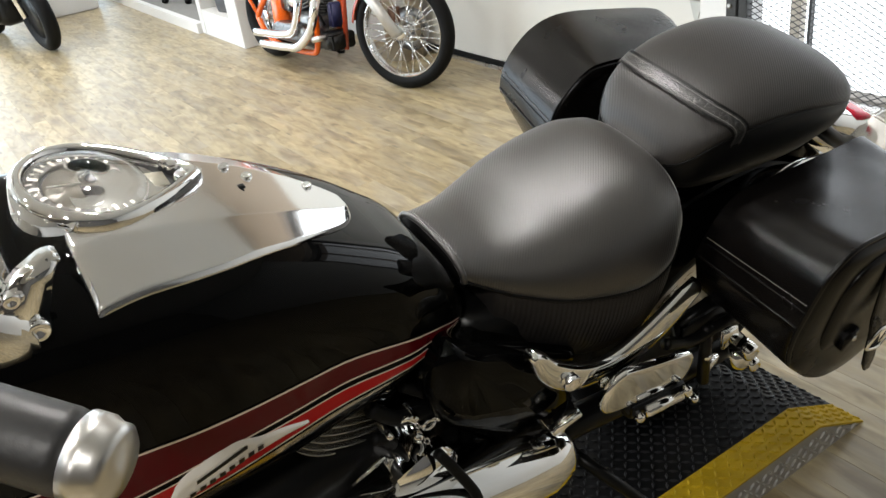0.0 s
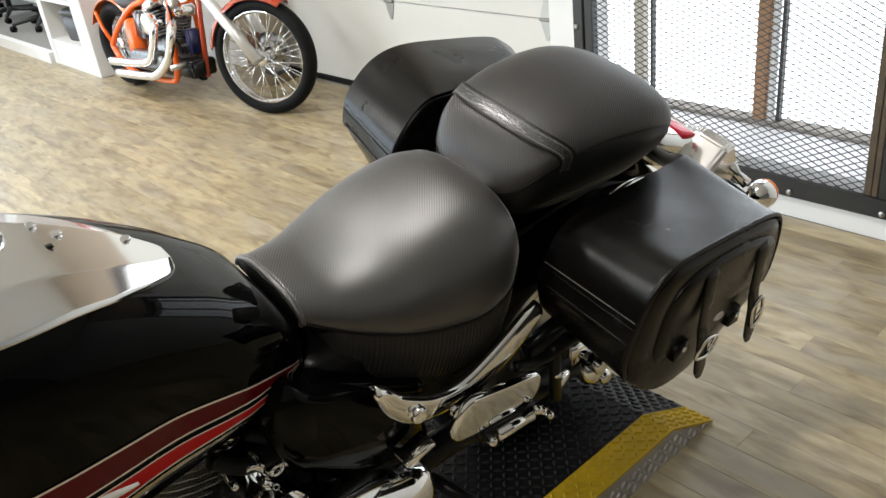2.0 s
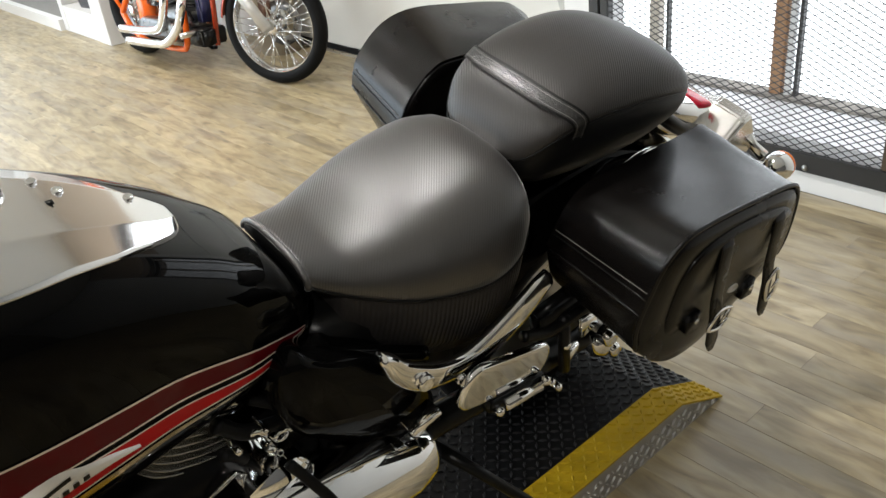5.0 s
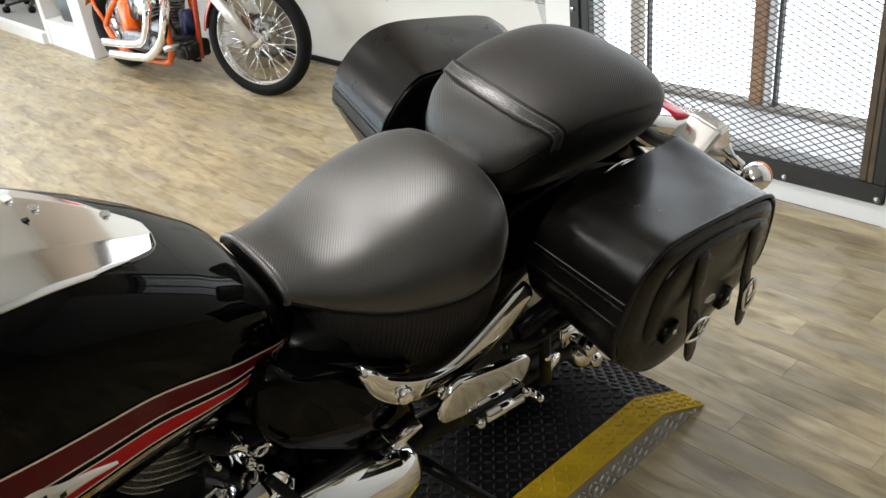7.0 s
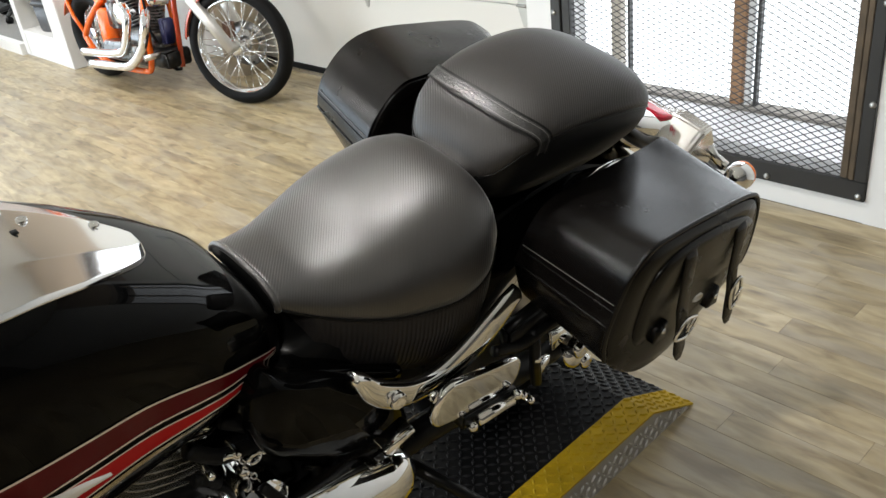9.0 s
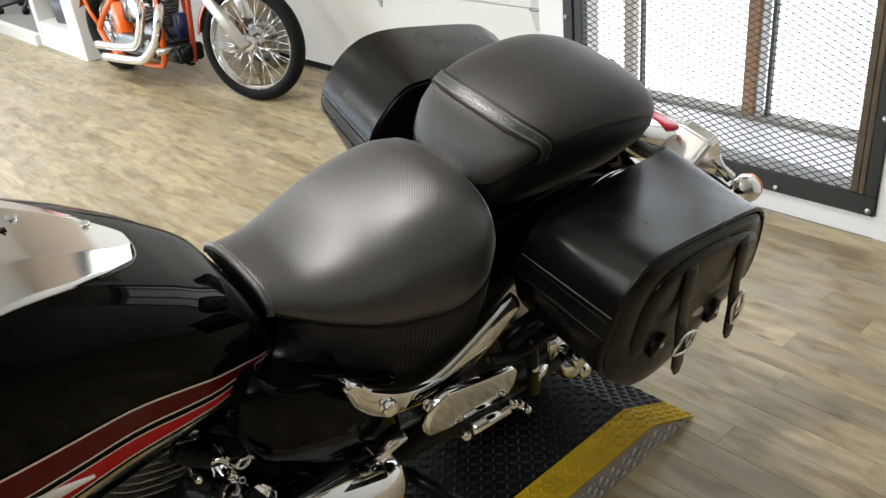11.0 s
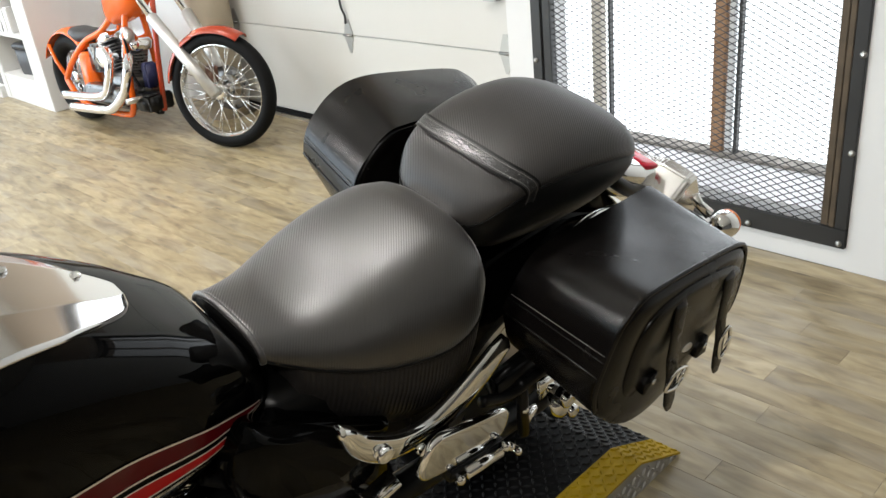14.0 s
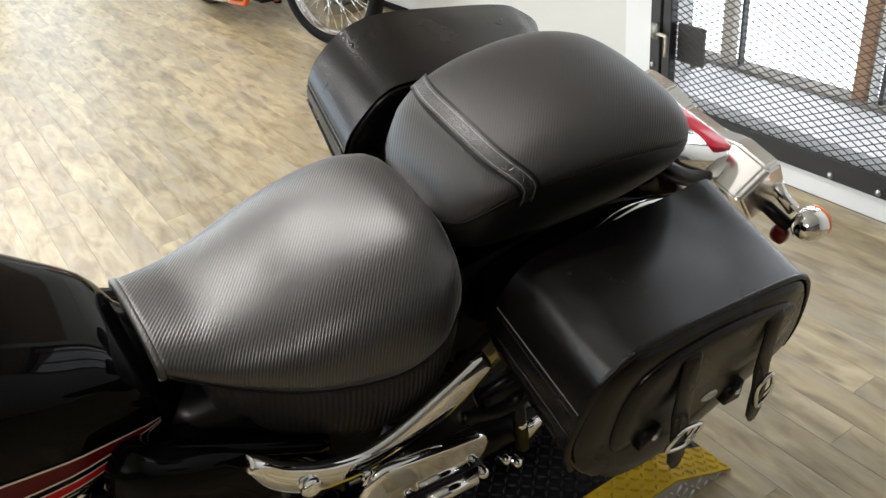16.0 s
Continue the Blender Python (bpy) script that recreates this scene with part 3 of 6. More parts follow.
rows = []
for v in [0.296, 0.299] + [0.305 + 0.3355 * math.sin(a) for a in steps(0, math.pi / 2, 64)]:
    h = curve_row(CONSOLE, v)[0]
    rows.append([(h * q, v, console_height(v, h * q, h, 0.0 if v < 0.297 else 1.0)) for q in (-1, -0.985, -0.95, -0.85, -0.7, -0.58, -0.545, -0.535, -0.5, -0.4, -0.3, -0.2, -0.1, 0, 0.1, 0.2, 0.3, 0.4, 0.5, 0.535, 0.545, 0.58, 0.7, 0.85, 0.95, 0.985, 1)])
bm = loft(rows, caps=False, closed=False)
console = part("console", bm, SOFT_CHROME, bike, "chrome tank console")


def console_top(v, u):
    return console_height(v, u, curve_row(CONSOLE, v)[0])


for v, u in ((0.52, -0.026), (0.595, -0.02), (0.50, -0.045)):
    part("screw", lathe([(0, 0.0065), (0.004, 0.0065), (0.006, 0.004), (0.0045, 0.0035), (0.0045, 0.0)], "z", 16, centre=(u, v, console_top(v, u) - 0.001)), CHROME, console)
part("key_slot", box(-0.004, 0.004, 0.496, 0.506, console_top(0.5, 0) - 0.001, console_top(0.5, 0) + 0.0008), ENGINE_BLACK, console)

# speedometer: a drop-shaped chrome bezel with a round dial under glass
TILT = Matrix.Translation((-0.012, 0.345, 1.083)) @ Matrix.Rotation(radians(-14), 4, "X")


def drop_outline(r, tail, n=48):
    out = []
    for i in range(n):
        a = 2 * math.pi * i / n
        x, y = r * math.cos(a), r * math.sin(a)
        if y > 0:
            y, x = y * (tail / r), x * (1 - 0.62 * (y / r) ** 1.6)
        out.append((x, y))
    return out


def tilted(bm):
    bmesh.ops.transform(bm, matrix=TILT, verts=bm.verts)
    return bm


gauge_rings = [[(x, y, z) for x, y in drop_outline(r, t)] for r, t, z in ((0.078, 0.125, -0.045), (0.078, 0.125, -0.012), (0.076, 0.122, -0.002), (0.070, 0.114, 0.004), (0.064, 0.106, 0.002), (0.063, 0.104, -0.010))]
gauge = part("speedometer", tilted(loft(gauge_rings, caps=False)), CHROME, bike, "drop-shaped chrome speedometer with black dial")
bm = loft([[(x, y, -0.0102) for x, y in drop_outline(0.0635, 0.1045)], [(x, y, -0.012) for x, y in drop_outline(0.0635, 0.1045)]])
part("dial_plate", tilted(bm), material("dial_black", (0.02, 0.02, 0.021), 0.4), gauge, "black dial plate", smooth=False)
part("dial_ring", tilted(lathe([(-0.011, 0.056), (-0.008, 0.055), (-0.006, 0.046), (-0.010, 0.044), (-0.011, 0.056)], "z", 48, centre=(0, -0.004, 0))), material("dial_grey", (0.2, 0.19, 0.18), 0.35, 0.5), gauge)
part("dial_centre", tilted(lathe([(-0.012, 0.041), (-0.009, 0.041), (-0.0085, 0.025), (-0.006, 0.024), (-0.006, 0.0)], "z", 40, centre=(0, -0.004, 0))), material("dial_tan", (0.16, 0.15, 0.13), 0.3, 0.3), gauge)
bm = bmesh.new()
for k in range(25):
    a = radians(-220 + 260 * k / 24)
    big = k % 2 == 0
    r0, r1, hw = (0.045 if big else 0.050), 0.055, (0.0022 if big else 0.0012)
    d, s = Vector((math.cos(a), math.sin(a), 0)), Vector((-math.sin(a), math.cos(a), 0))
    o = Vector((0, -0.004, -0.0052))
    bm.faces.new([bm.verts.new(o + d * r + s * q) for r, q in ((r0, -hw), (r1, -hw), (r1, hw), (r0, hw))])
part("dial_marks", tilted(bm), material("dial_white", (0.75, 0.72, 0.66), 0.5), gauge, "white dial bars")
part("needle", tilted(box(-0.001, 0.001, -0.042, 0.004, -0.0045, -0.0035)), ALLOY, gauge)
part("display_window", tilted(box(-0.013, 0.013, 0.050, 0.082, -0.0098, -0.008)), material("display_glass", (0.42, 0.4, 0.33), 0.25), gauge)
for x, y in ((-0.012, 0.093), (0.012, 0.093), (-0.02, 0.088)):
    part("button", tilted(lathe([(-0.01, 0.0075), (0.002, 0.0075), (0.005, 0.005), (0.005, 0)], "z", 16, centre=(x, y, 0))), CHROME, gauge)
glass = bpy.data.materials.new("clear_glass")
glass.use_nodes = True
g = glass.node_tree.nodes["Principled BSDF"]
g.inputs["Transmission Weight"].default_value, g.inputs["Roughness"].default_value, g.inputs["IOR"].default_value = 1.0, 0.02, 1.45
g.inputs["Base Color"].default_value = (0.98, 0.98, 0.97, 1)
lens = part("dial_glass", tilted(lathe([(-0.004, 0.0615), (0.002, 0.058), (0.008, 0.045), (0.0115, 0.025), (0.0125, 0.0004), (0.0118, 0.0004), (0.0108, 0.025), (0.0073, 0.0445), (0.0013, 0.0575), (-0.004, 0.061), (-0.004, 0.0615)], "z", 40, centre=(0, -0.002, 0))), glass, gauge, "domed clear glass")
lens.visible_shadow = False

# fork yoke and bar clamp ahead of the console
yoke = part("fork_yoke", loft([[(x, v, w) for x, w in ((hw, z0), (hw, z1), (hw * 0.8, z1 + 0.02), (-hw * 0.8, z1 + 0.02), (-hw, z1), (-hw, z0))] for v, hw, z0, z1 in ((0.12, 0.13, 1.0, 1.09), (0.20, 0.15, 1.0, 1.085), (0.235, 0.15, 1.01, 1.06), (0.245, 0.14, 1.02, 1.045))]), CHROME, bike, "chrome fork yoke", bevel=0.006)
arm = part("clamp_arm", prism([(0.188, 0.995), (0.212, 1.072), (0.240, 1.106), (0.270, 1.122), (0.284, 1.116), (0.264, 1.096), (0.257, 1.06), (0.255, 1.025), (0.236, 0.995)], "x", 0.112, 0.136), CHROME, yoke, "polished clamp arm", bevel=0.004)
for y, z, r in ((0.243, 1.049, 0.012), (0.232, 1.094, 0.008)):
    part("bolt", lathe([(0.134, r), (0.141, r), (0.144, r * 0.75), (0.140, r * 0.6), (0.140, 0)], "x", 18, centre=(0, y, z)), CHROME, yoke)
part("bolt", lathe([(0, 0.017), (0.006, 0.017), (0.009, 0.013), (0.009, 0.008), (0.004, 0.007), (0.004, 0)], "z", 20, centre=(0.115, 0.215, 1.096)), CHROME, yoke)
part("bolt", lathe([(0, 0.013), (0.006, 0.013), (0.009, 0.009), (0.009, 0.0)], "z", 20, centre=(0.08, 0.16, 1.108)), CHROME, yoke)

# handlebar with rubber grip and chrome end
BAR = smooth_path([(0.0, 0.03, 1.15), (0.16, 0.02, 1.22), (0.30, 0.06, 1.30), (0.40, 0.145, 1.315), (0.50, 0.230, 1.306)], 8)
part("handlebar", along([(-p.x, p.y, p.z) for p in reversed(BAR[:26])] + [p for p in BAR[1:26]], 0.0127, 14), CHROME, bike, "chrome handlebar")
GRIP = material("grip_rubber", (0.02, 0.02, 0.021), 0.42, vary=0.2, scale=14, bump=0.15, spec=0.55)
BRUSHED = material("brushed_alloy", (0.62, 0.61, 0.59), 0.3, 1.0, vary=0.1, scale=40)
D = (Vector((0.508, 0.238, 1.305)) - Vector((0.42, 0.160, 1.315))).normalized()
for side in (1, -1):
    def sided(p):
        return (side * p[0], p[1], p[2])
    end = Vector((0.508, 0.238, 1.305))
    tube = [end - D * d for d in (0.145, 0.14, 0.10, 0.06, 0.02, 0.012)]
    part("grip", along([sided(p) for p in tube], [0.019, 0.0205, 0.0205, 0.0205, 0.0205, 0.019], 24), GRIP, bike, "black rubber grip")
    part("bar_end", along([sided(end + D * d) for d in (-0.013, -0.012, -0.004, 0.0, 0.004, 0.007, 0.007)], [0.012, 0.0215, 0.0215, 0.0195, 0.0195, 0.016, 0.006], 28), BRUSHED, bike, "brushed alloy bar end")


# ---- seats
def seat_rings(rows, v0, v1, n, kind, crown=2.1):
    rings = []
    for v in steps(v0, v1, n):
        hw, top, edge, low = curve_row(rows, v)
        ring = []
        if kind == "cover":
            for k in range(25):
                a = math.pi * k / 24
                ca, sa = math.cos(a), math.sin(a)
                ring.append((hw * math.copysign(abs(ca) ** (2 / 2.7), ca), v, edge + (top - edge) * abs(sa) ** (2 / crown)))
            ring += [(-hw * 0.97, v, edge - 0.006), (-hw * 0.5, v, edge - 0.008), (hw * 0.5, v, edge - 0.008), (hw * 0.97, v, edge - 0.006)]
        else:
            for s in (1, -1):
                side = [(s * hw * f, v, edge + (low - edge) * q) for f, q in ((0.97, 0.0), (1.0, 0.08), (1.005, 0.35), (0.96, 0.7), (0.86, 0.95), (0.80, 1.0))]
                ring += side if s == 1 else side[::-1]
        rings.append(ring)
    return rings


def closed_ends(rings, first, last):
    a, b = (sum((Vector(p) for p in rings[i]), Vector()) / len(rings[i]) for i in (0, -1))
    start = [[a + Vector((0, -first * f, 0)) + (Vector(p) - a) * s for p in rings[0]] for f, s in ((1.0, 0.35), (0.8, 0.72), (0.4, 0.92))]
    stop = [[b + Vector((0, last * f, 0)) + (Vector(p) - b) * s for p in rings[-1]] for f, s in ((0.4, 0.92), (0.8, 0.72), (1.0, 0.35))]
    return start + rings + stop


def weave_material(name, rough, spec, sheen, turn=-49, bands=80.0, depth=0.24):
    """Black vinyl with a fine twill weave."""
    m = material(name, (0.022, 0.020, 0.019), rough, vary=0.25, scale=6, rough_vary=0.2, spec=spec)
    n, l = m.node_tree.nodes, m.node_tree.links
    n["Principled BSDF"].inputs["Sheen Weight"].default_value, n["Principled BSDF"].inputs["Sheen Roughness"].default_value = sheen, 0.3
    tc = n.new("ShaderNodeTexCoord")
    mp = n.new("ShaderNodeMapping")
    mp.inputs["Rotation"].default_value = (0, 0, radians(turn))
    l.new(tc.outputs["Object"], mp.inputs["Vector"])
    wave = n.new("ShaderNodeTexWave")
    wave.wave_type, wave.bands_direction = "BANDS", "X"
    wave.inputs["Scale"].default_value, wave.inputs["Distortion"].default_value = bands, 0.4
    wave.inputs["Detail Scale"].default_value = 6.0
    l.new(mp.outputs["Vector"], wave.inputs["Vector"])
    fine = n.new("ShaderNodeTexNoise")
    fine.inputs["Scale"].default_value = 500
    l.new(tc.outputs["Object"], fine.inputs["Vector"])
    add = n.new("ShaderNodeMath")
    add.operation = "MULTIPLY_ADD"
    add.inputs[1].default_value = 0.35
    l.new(fine.outputs["Fac"], add.inputs[0])
    l.new(wave.outputs["Fac"], add.inputs[2])
    b = n.new("ShaderNodeBump")
    b.inputs["Strength"].default_value, b.inputs["Distance"].default_value = depth, 0.0012
    l.new(add.outputs[0], b.inputs["Height"])
    l.new(b.outputs["Normal"], n["Principled BSDF"].inputs["Normal"])
    return m


def croc_material(depth, gloss):
    """Glossy pressed leather with small cells."""
    m = material("pressed_leather", (0.005, 0.005, 0.005), 0.34, vary=0.2, scale=8, spec=gloss)
    n, l = m.node_tree.nodes, m.node_tree.links
    tc = n.new("ShaderNodeTexCoord")
    cell = n.new("ShaderNodeTexVoronoi")
    cell.feature, cell.inputs["Scale"].default_value = "DISTANCE_TO_EDGE", 150
    l.new(tc.outputs["Object"], cell.inputs["Vector"])
    ramp = n.new("ShaderNodeMapRange")
    ramp.inputs[2].default_value = 0.12
    l.new(cell.outputs["Distance"], ramp.inputs[0])
    b = n.new("ShaderNodeBump")
    b.inputs["Strength"].default_value, b.inputs["Distance"].default_value = depth, 0.001
    l.new(ramp.outputs[0], b.inputs["Height"])
    l.new(b.outputs["Normal"], n["Principled BSDF"].inputs["Normal"])
    return m


# one vinyl twice: sheen raised for the lit rider seat, lowered for the pillion
WEAVE, WEAVE_SHADED = weave_material("lit_twill_vinyl", 0.37, 1.0, 0.3), weave_material("twill_vinyl", 0.46, 0.42, 0.06)
RIBBED = weave_material("ribbed_vinyl", 0.36, 0.09, 0.0, 90, 42.0, 0.5)
CROC_DEEP = croc_material(0.4, 0.7)
THREAD = material("grey_thread", (0.16, 0.155, 0.15), 0.6)

# y, half width, crown, cover's edge, skirt's foot
RIDER = [(0.783, 0.084, 0.822, 0.79, 0.71), (0.81, 0.096, 0.815, 0.774, 0.68), (0.86, 0.120, 0.806, 0.750, 0.63), (0.93, 0.153, 0.812, 0.730, 0.585), (1.0, 0.176, 0.830, 0.722, 0.555),
         (1.07, 0.186, 0.846, 0.718, 0.55), (1.13, 0.178, 0.855, 0.732, 0.565), (1.17, 0.152, 0.852, 0.757, 0.60)]
PILLION = [(1.184, 0.058, 0.848, 0.836, 0.80), (1.189, 0.076, 0.864, 0.838, 0.795), (1.197, 0.090, 0.880, 0.844, 0.79), (1.21, 0.103, 0.897, 0.856, 0.788), (1.235, 0.119, 0.918, 0.880, 0.785), (1.29, 0.133, 0.941, 0.902, 0.785), (1.38, 0.144, 0.957, 0.907, 0.785), (1.48, 0.149, 0.957, 0.895, 0.79), (1.55, 0.143, 0.940, 0.876, 0.80), (1.59, 0.132, 0.917, 0.860, 0.808), (1.612, 0.116, 0.895, 0.846, 0.812)]


def seam_line(rows, v0, v1, grow, radius, parent, n=40, mat=None):
    """Welt and stitches round the cover's edge on both flanks."""
    pts = [(hw * 1.0 + grow, v, edge - 0.002) for v in steps(v0, v1, n) for hw, top, edge, low in [curve_row(rows, v)]]
    for s in (1, -1):
        part("welt", along([(s * p[0], p[1], p[2]) for p in pts], radius, 6), mat or VINYL, parent)


rider = part("rider_seat", loft(closed_ends(seat_rings(RIDER, 0.783, 1.17, 40, "cover"), 0.003, 0.022)), WEAVE, bike, "black twill vinyl rider seat")
part("seat_skirt", loft(closed_ends(seat_rings(RIDER, 0.83, 1.165, 34, "skirt"), 0.004, 0.015)), RIBBED, rider, "black ribbed vinyl skirt")
seam_line(RIDER, 0.786, 1.165, 0.0, 0.0026, rider)
nose = seat_rings(RIDER, 0.783, 0.80, 2, "cover")[0][:25]
part("welt", along([(x * 1.0, y - 0.001, z - 0.004) for x, y, z in nose], 0.0055, 8), WEAVE, rider, "rolled front welt")
# black plate over the nose's front stands for the dark gap below the welt
ring = seat_rings(RIDER, 0.783, 0.80, 2, "cover")[0]
hub = sum((Vector(p) for p in ring), Vector()) / len(ring)
part("nose_plate", loft([[hub + (Vector(p) - hub) * k + Vector((0, d, 0)) for p in ring] for k, d in ((0.6, -0.0045), (0.93, -0.0045), (0.93, 0.004))]), RUBBER, rider, "black plate for the dark gap under the nose")
pill = part("pillion_seat", loft(closed_ends(seat_rings(PILLION, 1.184, 1.612, 72, "cover", 2.4), 0.004, 0.012)), WEAVE_SHADED, bike, "black twill vinyl pillion seat")
part("seat_skirt", loft(closed_ends(seat_rings(PILLION, 1.192, 1.606, 40, "skirt"), 0.008, 0.010)), VINYL, pill, "smooth black vinyl skirt")
seam_line(PILLION, 1.19, 1.61, 0.0, 0.002, pill)


def seat_band(v0, v1, lift, name, mat, parent, label="", cuts=6):
    """A strap lying over the pillion seat."""
    rows = []
    for v in steps(v0, v1, cuts):
        hw, top, edge, low = curve_row(PILLION, v)
        row = [(hw * 1.0 + lift, v + 0.027, edge - 0.03)]
        for k in range(33):
            a = math.pi * k / 32
            ca, sa = math.cos(a), math.sin(a)
            hw, top, edge, low = curve_row(PILLION, v + 0.026 * abs(ca) ** 3)
            row.append(((hw + lift) * math.copysign(abs(ca) ** (2 / 2.7), ca), v + 0.026 * abs(ca) ** 3, edge + (top - edge + lift) * abs(sa) ** (2 / 2.4)))
        row.append((-hw - lift, v + 0.027, edge - 0.03))
        rows.append(row)
    return part(name, loft(rows, caps=False, closed=False), mat, parent, label)


strap = seat_band(1.240, 1.263, 0.0035, "strap", CROC_DEEP, pill, "glossy black pressed leather grab strap")
seat_band(1.2365, 1.2405, 0.0045, "strap_edge", VINYL, pill, cuts=2)
seat_band(1.2625, 1.2665, 0.0045, "strap_edge", VINYL, pill, cuts=2)
seat_band(1.2435, 1.2445, 0.0042, "stitching", THREAD, pill, cuts=1)
seat_band(1.2585, 1.2595, 0.0042, "stitching", THREAD, pill, cuts=1)

# ---- saddlebags
OUTER = [(1.208, 0.630), (1.184, 0.672), (1.172, 0.725), (1.176, 0.775), (1.190, 0.838), (1.228, 0.868), (1.30, 0.866), (1.42, 0.848), (1.535, 0.826), (1.582, 0.798), (1.615, 0.735), (1.628, 0.675), (1.60, 0.635), (1.50, 0.605), (1.37, 0.572), (1.27, 0.582)]
INNER = [(1.245, 0.61), (1.225, 0.65), (1.215, 0.685), (1.225, 0.725), (1.245, 0.770), (1.278, 0.796), (1.35, 0.800), (1.44, 0.794), (1.55, 0.791), (1.626, 0.788), (1.656, 0.735), (1.64, 0.67), (1.58, 0.63), (1.46, 0.605), (1.35, 0.60), (1.28, 0.602)]


def loop(points, n=5):
    out = []
    m = len(points)
    for i in range(m):
        a, b, c, d = (np.array(points[(i + k) % m]) for k in (-1, 0, 1, 2))
        for k in range(n):
            t = k / n
            out.append(0.5 * ((2 * b) + (c - a) * t + (2 * a - 5 * b + 4 * c - d) * t * t + (3 * b - a - 3 * c + d) * t ** 3))
    return out


# the far bag sits wider and squarer
OUTER_FAR = [(1.30, 0.615), (1.262, 0.660), (1.236, 0.705), (1.232, 0.752), (1.250, 0.796), (1.300, 0.838), (1.375, 0.849), (1.506, 0.826), (1.635, 0.797), (1.69, 0.772), (1.75, 0.72), (1.735, 0.66), (1.66, 0.615), (1.55, 0.595), (1.44, 0.59), (1.36, 0.592)]
INNER_FAR = [(1.205, 0.63), (1.190, 0.67), (1.184, 0.71), (1.192, 0.755), (1.208, 0.795), (1.262, 0.845), (1.32, 0.850), (1.45, 0.835), (1.56, 0.815), (1.60, 0.79), (1.625, 0.73), (1.615, 0.67), (1.57, 0.63), (1.46, 0.605), (1.35, 0.60), (1.26, 0.605)]


def wrap_point(LO, LI, U0, U1, i, f, grow=0.0):
    """A point of the bag's wrap: i round the outline, f from the inner side (0) to the outer (1)."""
    n = len(LO)
    p = LI[i % n] * (1 - f) + LO[i % n] * f
    if grow:
        t = (LO[(i + 1) % n] - LO[(i - 1) % n])
        p = p + np.array((t[1], -t[0])) / np.linalg.norm(t) * -grow
    sag = 0.012 * max(0.0, (0.70 - p[1]) / 0.1) ** 1.5 * f
    return (U0 + (U1 - U0) * f + sag, float(p[0]), float(p[1]))


